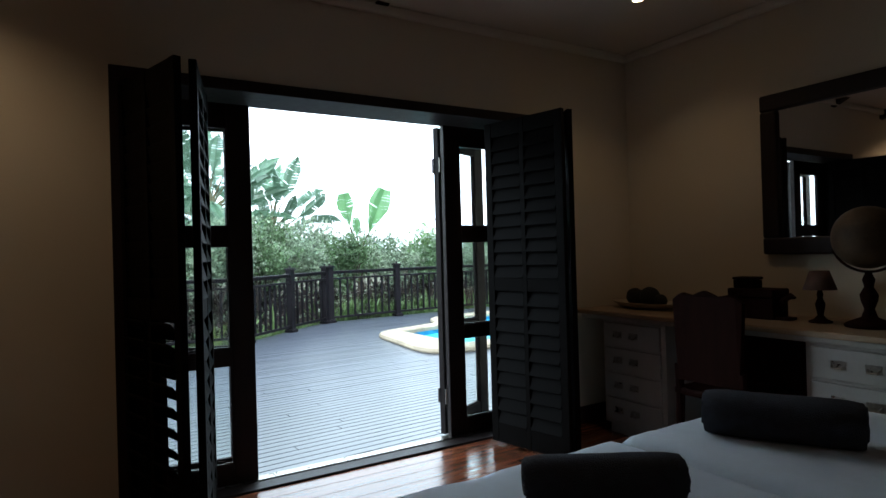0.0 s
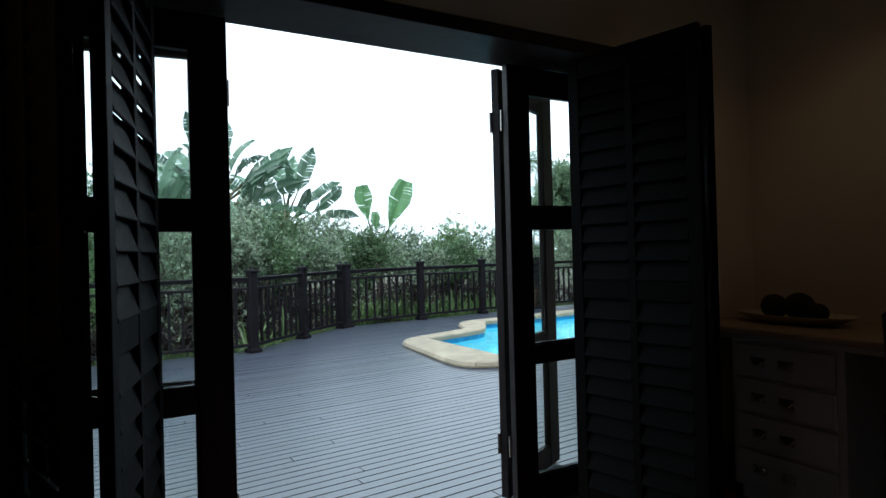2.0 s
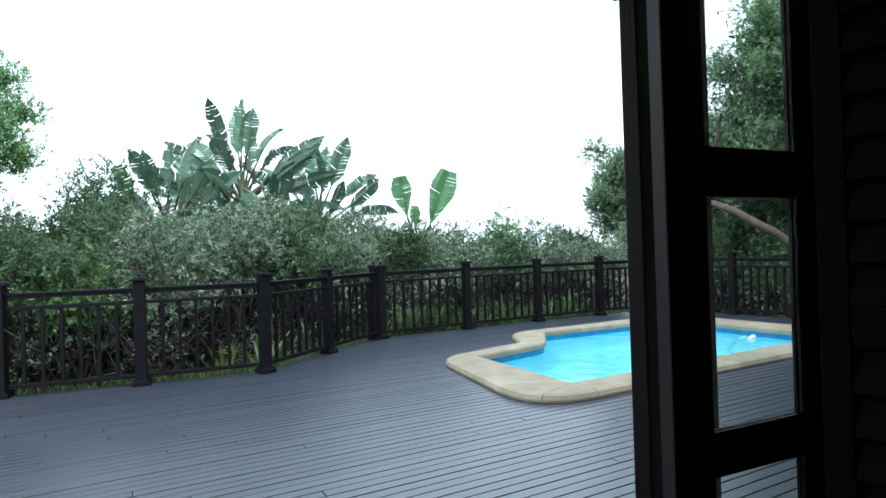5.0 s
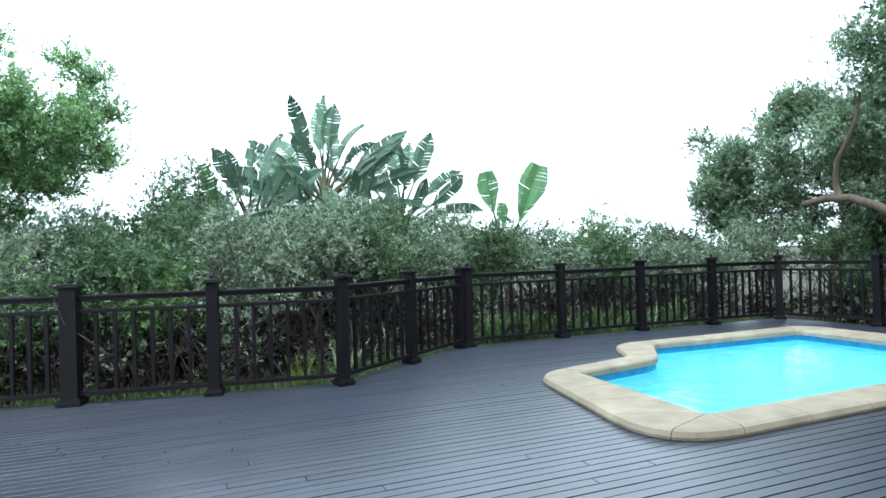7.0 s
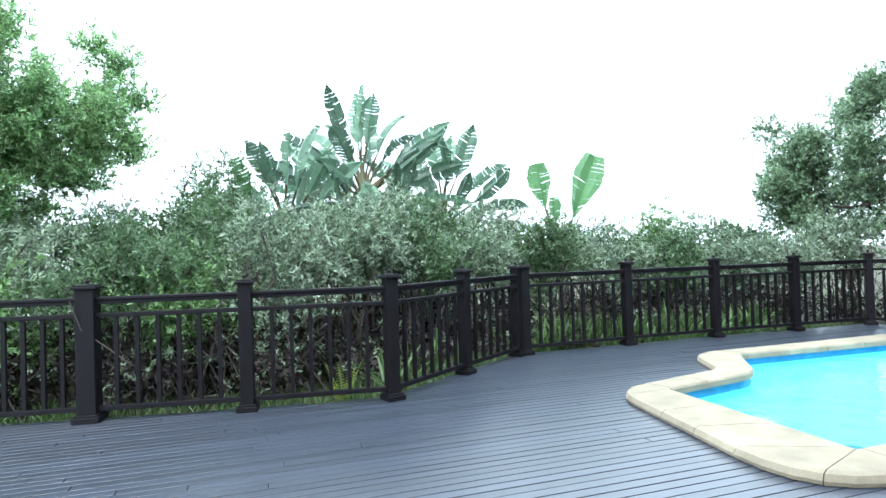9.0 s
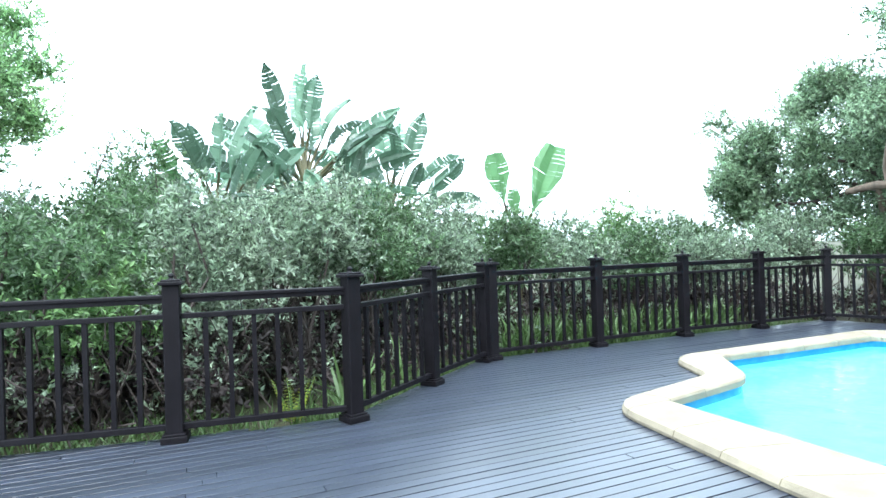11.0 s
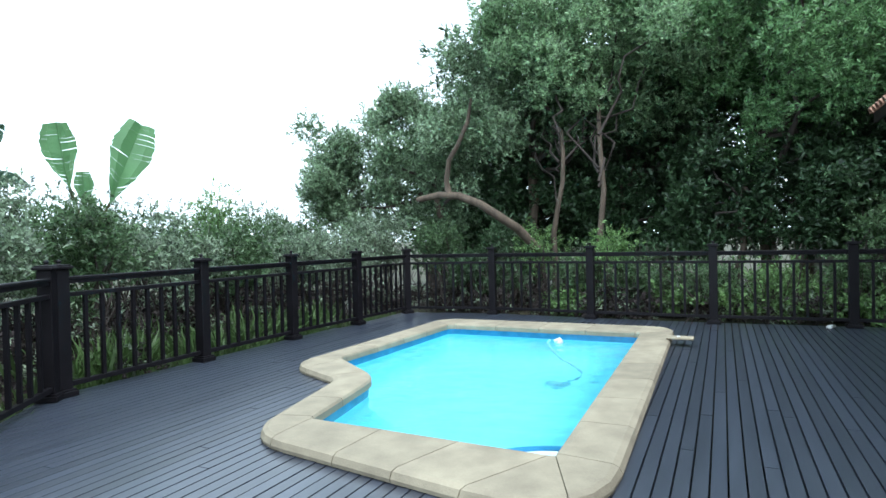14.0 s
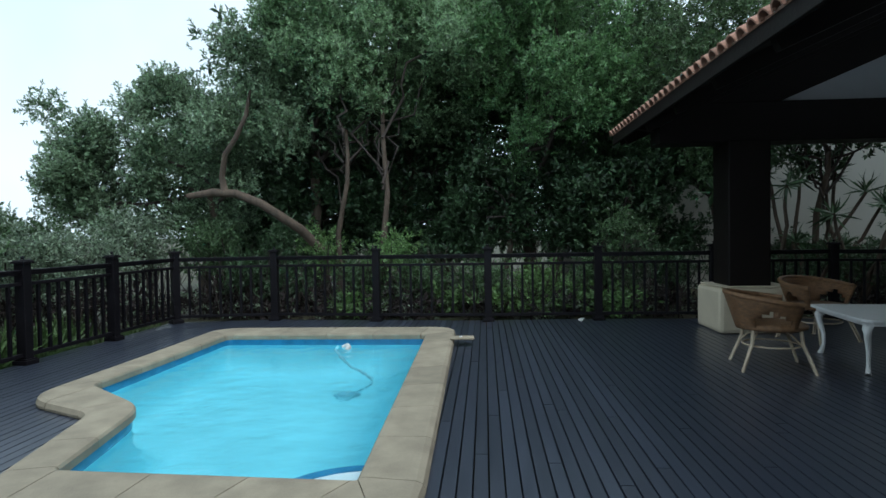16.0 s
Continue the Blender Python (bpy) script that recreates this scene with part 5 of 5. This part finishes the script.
def make_wall_mirror():
    mirror = empty("wall_mirror", pose(ROOM_X1, 0, 0))
    tagged(mirror, "large wall mirror in a broad dark wooden frame", "mirror")
    y0, y1, z0, z1, w = 1.55, 2.93, 1.19, 2.155, 0.10
    for b in ((y0, y1, z1 - w, z1), (y0, y1, z0, z0 + w), (y0, y0 + w, z0 + w, z1 - w), (y1 - w, y1, z0 + w, z1 - w)):
        part("frame", box(-0.045, 0.0, *b, None, 0.012), M_DOOR, mirror)
    part("glass", box(-0.018, -0.010, y0 + w - 0.01, y1 - w + 0.01, z0 + w - 0.01, z1 - w + 0.01), M_MIRROR, mirror, "silvered mirror glass")
make_wall_mirror()

def make_globe(x, y):
    globe = empty("desk_globe", pose(x, y, DESK_Z))
    tagged(globe, "antique brown paper globe on a turned wooden stand", "globe")
    r, c = 0.155, 0.445
    ball = bmesh.new()
    bmesh.ops.create_uvsphere(ball, u_segments=32, v_segments=20, radius=r, matrix=pose(0, 0, c, 23, 0, 0))
    part("sphere", ball, M_GLOBE, globe, smooth=True)
    arc = bmesh.new()
    pts = [(0, (r + 0.016) * math.sin(a), c - (r + 0.016) * math.cos(a)) for a in (radians(-70 + 140 * i / 16) for i in range(17))]
    add_tube(arc, pts, [0.007] * 17, 8)
    part("meridian", arc, M_CHAIRWOOD, globe, smooth=True)
    stand = add_lathe(bmesh.new(), [(0.105, 0.0), (0.11, 0.012), (0.09, 0.026), (0.035, 0.05), (0.022, 0.09), (0.036, 0.13), (0.04, 0.16), (0.02, 0.20), (0.028, 0.235), (0.012, 0.275)], 20)
    part("stand", stand, M_CHAIRWOOD, globe, smooth=True)
make_globe(3.78, 2.26)

def make_lamp(x, y):
    lamp = empty("table_lamp", pose(x, y, DESK_Z))
    tagged(lamp, "small unlit table lamp with a brown cone shade", "lamp")
    part("base", add_lathe(bmesh.new(), [(0.055, 0.0), (0.057, 0.008), (0.03, 0.02), (0.014, 0.04), (0.02, 0.07), (0.024, 0.10), (0.012, 0.13), (0.016, 0.15), (0.008, 0.18)], 18), M_CHAIRWOOD, lamp, smooth=True)
    shade = bmesh.new()
    add_lathe(shade, [(0.080, 0.175), (0.046, 0.275), (0.043, 0.275), (0.076, 0.175)], 24)
    part("shade", shade, M_SHADE, lamp, smooth=True)
make_lamp(3.80, 2.50)

tray = empty("oval_tray", pose(3.78, 3.62, DESK_Z))
tagged(tray, "pale oval wooden tray holding dark woven balls", "tray")
part("dish", add_lathe(bmesh.new(), [(0.10, 0.0), (0.17, 0.012), (0.22, 0.042), (0.225, 0.048), (0.215, 0.046), (0.16, 0.022), (0.02, 0.016)], 32, Matrix.Diagonal((0.62, 1.25, 1, 1))), M_TRAY, tray, smooth=True)
for y, r in ((3.71, 0.062), (3.585, 0.068), (3.50, 0.045)):
    bm = bmesh.new()
    bmesh.ops.create_icosphere(bm, subdivisions=3, radius=r)
    for v in bm.verts:
        v.co *= 1 + 0.06 * noise.noise(v.co * 40)
    ball = mesh_object("woven_ball", bm, M_BALL, smooth=True)
    ball.matrix_basis = pose(3.77, y, DESK_Z + 0.016 + r)
    tagged(ball, "dark woven decorative ball in the tray", "ornament", "balls in the tray")

def make_wood_box(x, y, dx, dy, h, z, name, label):
    b = empty(name, pose(x, y, z))
    tagged(b, label, "box")
    part("body", box(-dx, dx, -dy, dy, 0, h * 0.72, None, 0.006), M_CHAIRWOOD, b)
    part("lid", box(-dx - 0.006, dx + 0.006, -dy - 0.006, dy + 0.006, h * 0.72 + 0.002, h, None, 0.008), M_CHAIRWOOD, b)
make_wood_box(3.80, 2.84, 0.08, 0.13, 0.17, DESK_Z, "wooden_box", "dark wooden chest with a lid on the desk")
make_wood_box(3.80, 2.90, 0.05, 0.06, 0.065, DESK_Z + 0.17, "wooden_box", "small dark wooden box stacked on a chest")

bird = bmesh.new()
add_tube(bird, [(3.78, 2.735, DESK_Z), (3.78, 2.725, DESK_Z + 0.05), (3.78, 2.70, DESK_Z + 0.085), (3.78, 2.665, DESK_Z + 0.12), (3.78, 2.64, DESK_Z + 0.135), (3.78, 2.615, DESK_Z + 0.125)], [0.03, 0.036, 0.026, 0.015, 0.018, 0.006], 10)
add_box(bird, 3.74, 3.82, 2.63, 2.76, DESK_Z, DESK_Z + 0.018, None, 0.004)
tagged(mesh_object("bird_figurine", bird, M_CHAIRWOOD, smooth=True), "small dark carved bird figurine on the desk", "figurine")

# ---- beds ----
def make_bed(x0, x1, label, seed):
    y0, y1, top = 0.42, 2.40, 0.575
    bed = empty("single_bed", pose(0, 0, 0))
    tagged(bed, label, "bed", "twin beds")
    for x in (x0 + 0.08, x1 - 0.08):
        for y in (y0 + 0.08, y1 - 0.12):
            part("leg", box(x - 0.03, x + 0.03, y - 0.03, y + 0.03, 0.0, 0.14, None, 0.004), M_CHAIRWOOD, bed)
    part("bed_base", box(x0 + 0.03, x1 - 0.03, y0, y1 - 0.05, 0.14, 0.30, None, 0.015), M_BEDDING, bed)
    cover = bmesh.new()
    nx, ny = 26, 44
    rows = []
    for j in range(ny + 1):
        row = []
        for i in range(nx + 1):
            u, v = -1.16 + 2.32 * i / nx, -0.05 + 1.15 * j / ny
            ex, ey = max(0, abs(u) - 0.94), max(0, v - 0.955)
            x = (x0 + x1) / 2 + max(-1, min(1, u)) * (x1 - x0) / 2
            y = y0 + min(v, 1.0) * (y1 - y0)
            drop = min(1, ex / 0.06) ** 2 * 0.035 + max(0, abs(u) - 1) * 2.0 + min(1, ey / 0.045) ** 2 * 0.035 + max(0, v - 1) * 3.2
            p = Vector((x, y, top - drop))
            wrinkle = noise.noise(Vector((x * 5, y * 3, seed))) * 0.010 + noise.noise(Vector((x * 14, y * 9, seed + 5))) * 0.004
            if abs(u) > 1:
                p.x += math.copysign(abs(wrinkle) * 1.5, u)
            elif v > 1:
                p.y += wrinkle * 1.5
            else:
                p.z += wrinkle
            row.append(cover.verts.new(p))
        rows.append(row)
    for j in range(ny):
        for i in range(nx):
            cover.faces.new((rows[j][i], rows[j][i + 1], rows[j + 1][i + 1], rows[j + 1][i]))
    ob = part("bedspread", cover, M_BEDDING, bed, "pale blue-white wrinkled bedspread", smooth=True)
    solid = ob.modifiers.new("thickness", "SOLIDIFY")
    solid.thickness, solid.offset = 0.02, -1
    part("mattress", box(x0 + 0.03, x1 - 0.03, y0, y1 - 0.03, 0.30, top - 0.06, None, 0.03), M_BEDDING, bed)

make_bed(1.18, 2.10, "single bed made up in pale blue-white bedding", 3)
make_bed(2.15, 3.20, "single bed made up in creamy white bedding", 8)

def make_towel(x, y, turn, length, r):
    towel = empty("rolled_towel", pose(x, y, 0.57 + r, 0, 0, turn))
    tagged(towel, "rolled dark charcoal towel on the bed end", "towel", "rolled towels on the beds")
    bm = bmesh.new()
    sides, cols = 30, 14
    rings = []
    for i in range(cols + 1):
        s = -1 + 2 * i / cols
        rr = r * (1 - 0.10 * abs(s) ** 8)
        ring = []
        for k in range(sides):
            a = 2 * math.pi * k / sides
            q = rr * (1 + 0.02 * noise.noise(Vector((s * 3, math.cos(a) * 2, math.sin(a) * 2))))
            z = q * math.sin(a)
            ring.append(bm.verts.new((s * length / 2, q * math.cos(a), max(z, -r * 0.94) if z < 0 else z * 0.95)))
        rings.append(ring)
    for r0, r1 in zip(rings, rings[1:]):
        for k in range(sides):
            bm.faces.new((r0[k], r0[(k + 1) % sides], r1[(k + 1) % sides], r1[k]))
    bm.faces.new(rings[0][::-1])
    bm.faces.new(rings[-1])
    part("roll", bm, M_TOWEL, towel, smooth=True)
    for s in (-1, 1):
        spiral = bmesh.new()
        pts = [(s * (length / 2 + 0.002), r * (0.2 + 0.022 * k) * math.cos(k * 0.6), r * (0.2 + 0.022 * k) * math.sin(k * 0.6)) for k in range(28)]
        add_tube(spiral, pts, [0.006] * 28, 5)
        part("rolled_edge", spiral, M_TOWEL, towel)

make_towel(1.66, 2.0, -32, 0.42, 0.066)
make_towel(2.52, 2.00, -62, 0.48, 0.084)

# ---- fence ----
POST_H = 1.06
def make_fence():
    fence = empty("fence")
    tagged(fence, "black painted timber deck fence with capped posts and balusters", "fence")
    def post_at(x, y, turn, wide=0.105):
        m = pose(x, y, 0, 0, 0, turn)
        h = wide / 2
        post = part("post", box(-h, h, -h, h, 0.0, POST_H - 0.035, None, 0.006), M_FENCE, fence)
        post.matrix_basis = m
        base = box(-h - 0.03, h + 0.03, -h - 0.03, h + 0.03, 0.0, 0.045, None, 0.006)
        add_box(base, -h - 0.018, h + 0.018, -h - 0.018, h + 0.018, 0.045, 0.06, None, 0.004)
        part("base_plate", base, M_FENCE, post)
        cap = box(-h - 0.022, h + 0.022, -h - 0.022, h + 0.022, POST_H - 0.035, POST_H - 0.012, None, 0.005)
        add_box(cap, -h - 0.008, h + 0.008, -h - 0.008, h + 0.008, POST_H - 0.012, POST_H, None, 0.004)
        part("cap", cap, M_FENCE, post)
        part("finial", add_lathe(bmesh.new(), [(0.022, POST_H), (0.012, POST_H + 0.012), (0.02, POST_H + 0.024), (0.016, POST_H + 0.036), (0.004, POST_H + 0.042)], 10), M_FENCE, post)
    n = len(POSTS)
    for k, (x, y) in enumerate(POSTS):
        a = Vector(POSTS[max(0, k - 1)])
        b = Vector(POSTS[min(n - 1, k + 1)])
        turn = math.degrees(math.atan2(b.y - a.y, b.x - a.x))
        if k == 6:
            # twin posts where two runs of fence meet
            p, q = Vector((x, y)), (b - a).normalized()
            before = math.degrees(math.atan2(y - a.y, x - a.x))
            after = math.degrees(math.atan2(b.y - y, b.x - x))
            post_at(x - q.x * 0.062, y - q.y * 0.062, before)
            post_at(x + q.x * 0.062, y + q.y * 0.062, after)
        else:
            post_at(x, y, turn, 0.14 if k == 2 else 0.105)
    for k in range(n - 1):
        a, b = Vector(POSTS[k]), Vector(POSTS[k + 1])
        d = b - a
        length = d.length
        m = pose(a.x, a.y, 0, 0, 0, math.degrees(math.atan2(d.y, d.x)))
        s0 = 0.11 if k == 6 else 0.05
        s1 = length - (0.11 if k + 1 == 6 else 0.05)
        hand = box(s0, s1, -0.032, 0.032, 0.935, 0.962, None, 0.006)
        add_box(hand, s0, s1, -0.02, 0.02, 0.905, 0.935, None, 0.003)
        for name, bm in (("handrail", hand), ("upper_rail", box(s0, s1, -0.022, 0.022, 0.80, 0.835, None, 0.004)),
                         ("lower_rail", box(s0, s1, -0.022, 0.022, 0.075, 0.115, None, 0.004))):
            part(name, bm, M_FENCE, fence).matrix_basis = m
        steps = max(2, round((s1 - s0) / 0.145))
        for i in range(1, steps):
            s = s0 + (s1 - s0) * i / steps
            ob = new("baluster", baluster_mesh)
            ob.parent = fence
            ob.matrix_basis = m @ pose(s, 0, 0)
    return fence

bal = box(-0.015, 0.015, -0.015, 0.015, 0.115, 0.80)
baluster_mesh = bpy.data.meshes.new("baluster")
bal.to_mesh(baluster_mesh)
bal.free()
baluster_mesh.materials.append(M_FENCE)
make_fence()

# ---- floors in pieces ----
def inside_spans(poly, y):
    """The x stretches in which the line at y runs inside a polygon."""
    xs = []
    n = len(poly)
    for k in range(n):
        (x0, y0), (x1, y1) = poly[k], poly[(k + 1) % n]
        if (y0 <= y) != (y1 <= y):
            xs.append(x0 + (y - y0) / (y1 - y0) * (x1 - x0))
    xs.sort()
    return list(zip(xs[::2], xs[1::2]))


def add_board(bm, poly, z0, z1, edge=0.0007):
    """One board: a prism with its top edges eased."""
    lo = [bm.verts.new((x, y, z0)) for x, y in poly]
    mi = [bm.verts.new((x, y, z1 - edge)) for x, y in poly]
    # ease across the board only: its long edges run along the first side
    ax, ay = poly[1][0] - poly[0][0], poly[1][1] - poly[0][1]
    long = math.hypot(ax, ay)
    ox, oy = -ay / long * edge, ax / long * edge
    hi = [bm.verts.new((x + s * ox, y + s * oy, z1)) for (x, y), s in zip(poly, (1, 1, -1, -1))]
    for a, b in ((lo, mi), (mi, hi)):
        for k in range(4):
            bm.faces.new((a[k], a[(k + 1) % 4], b[(k + 1) % 4], b[k]))
    bm.faces.new(hi)


def board_mesh(name, poly, z0, z1, mat, edge=0.0007):
    bm = bmesh.new()
    add_board(bm, poly, z0, z1, edge)
    me = bpy.data.meshes.new(name)
    bm.to_mesh(me)
    bm.free()
    me.materials.append(mat)
    return me


DECK_TURN = 4.2
PITCH, GAP = 0.0806, 0.0095
TURN = radians(DECK_TURN)
UX, UY = math.cos(TURN), math.sin(TURN)
def to_deck(p):
    return (p[0] * UX + p[1] * UY, -p[0] * UY + p[1] * UX)
def from_deck(p):
    return (p[0] * UX - p[1] * UY, p[0] * UY + p[1] * UX)

rim = [(-2.4, 4.31), (-2.4, 10.25)] + [(x, y + 0.07) for x, y in POSTS[:4]] + [(2.44, 9.83), (3.30, 10.64), (4.24, 11.44)] + \
      [(x, y + 0.09) for x, y in POSTS[7:10]] + [(10.0, 11.78), (10.36, 10.3), (10.34, 8.73), (10.40, 7.11), (10.6, 5.56), (10.68, 3.98), (10.76, 2.4), (10.76, -2.4), (4.27, -2.4), (4.27, 4.31)]
rim_d = [to_deck(p) for p in rim]
pool_d = [to_deck((p.x, p.y)) for p in mid_line]
deck = tagged(mesh_object("deck", add_prism(bmesh.new(), [(-2.3, 4.35), (-2.3, 4.4), (10, 4.4), (10, 4.35)], -0.11, -0.06), M_DECK),
              "dark grey stained timber deck with open joints", "deck", kind="structure")
board_rng = random.Random(5)
row = int(min(p[1] for p in rim_d) / PITCH) - 1
last_row = int(max(p[1] for p in rim_d) / PITCH) + 1
rest = []
count = 0
while row <= last_row:
    y0, y1 = row * PITCH + GAP / 2, (row + 1) * PITCH - GAP / 2
    ym = (y0 + y1) / 2
    cuts = []
    for spans in inside_spans(rim_d, ym):
        low, high = spans
        gaps = [s for s in inside_spans(pool_d, ym) if s[1] > low and s[0] < high]
        start = low
        for g in gaps:
            cuts.append((start, g[0]))
            start = g[1]
        cuts.append((start, high))
    def edge_at(x, y):
        """The true end of a board at one of its long edges, near x."""
        ends = [e for s in inside_spans(rim_d, y) + inside_spans(pool_d, y) for e in s]
        near = min(ends, key=lambda e: abs(e - x)) if ends else x
        return near if abs(near - x) < 0.25 else x
    for a, b in cuts:
        x = a
        first = board_rng.uniform(1.6, 4.8)
        while x < b - 0.02:
            e = min(b, x + first)
            if b - e < 0.5:
                e = b
            first = board_rng.uniform(3.6, 5.4)
            xa = [edge_at(x, yy) if x == a else x + 0.003 for yy in (y0, y1)]
            xb = [edge_at(e, yy) if e == b else e - 0.003 for yy in (y0, y1)]
            poly = [(xa[0], y0), (xb[0], y0), (xb[1], y1), (xa[1], y1)]
            poly = [from_deck(p) for p in poly]
            near = ym > 5.3 and e > -0.5
            if near and count < 300:
                lift = board_rng.uniform(-0.001, 0.001)
                ob = new("board", board_mesh("board", poly, -0.055, lift, M_DECK))
                ob.parent = deck
                count += 1
            else:
                rest.append(poly)
            x = e
    row += 1
rest_bm = bmesh.new()
for poly in rest:
    add_board(rest_bm, poly, -0.055, 0.0)
tagged(part("deck_boards", rest_bm, M_DECK, deck), kind="stuff")

# bedroom floor planks
floor = tagged(mesh_object("floor", box(ROOM_X0, ROOM_X1, ROOM_Y0, WALL_IN + 0.10, -0.10, -0.022), M_FLOOR), "polished red-brown timber plank floor", "floor", kind="structure")
plank_rest = bmesh.new()
y = WALL_IN + 0.098
while y > ROOM_Y0:
    y2 = max(ROOM_Y0, y - 0.125)
    x = ROOM_X0
    first = board_rng.uniform(0.6, 1.8)
    while x < ROOM_X1 - 0.01:
        e = min(ROOM_X1, x + first)
        first = board_rng.uniform(1.2, 2.2)
        poly = [(x + 0.001, y2 + 0.001), (e - 0.001, y2 + 0.001), (e - 0.001, y - 0.001), (x + 0.001, y - 0.001)]
        if y > 2.2:
            new("plank", board_mesh("plank", poly, -0.021, 0.0, M_FLOOR, 0.0015)).parent = floor
        else:
            add_prism(plank_rest, poly, -0.021, 0.0)
        x = e
    y = y2
tagged(part("floor_planks", plank_rest, M_FLOOR, floor), kind="stuff")
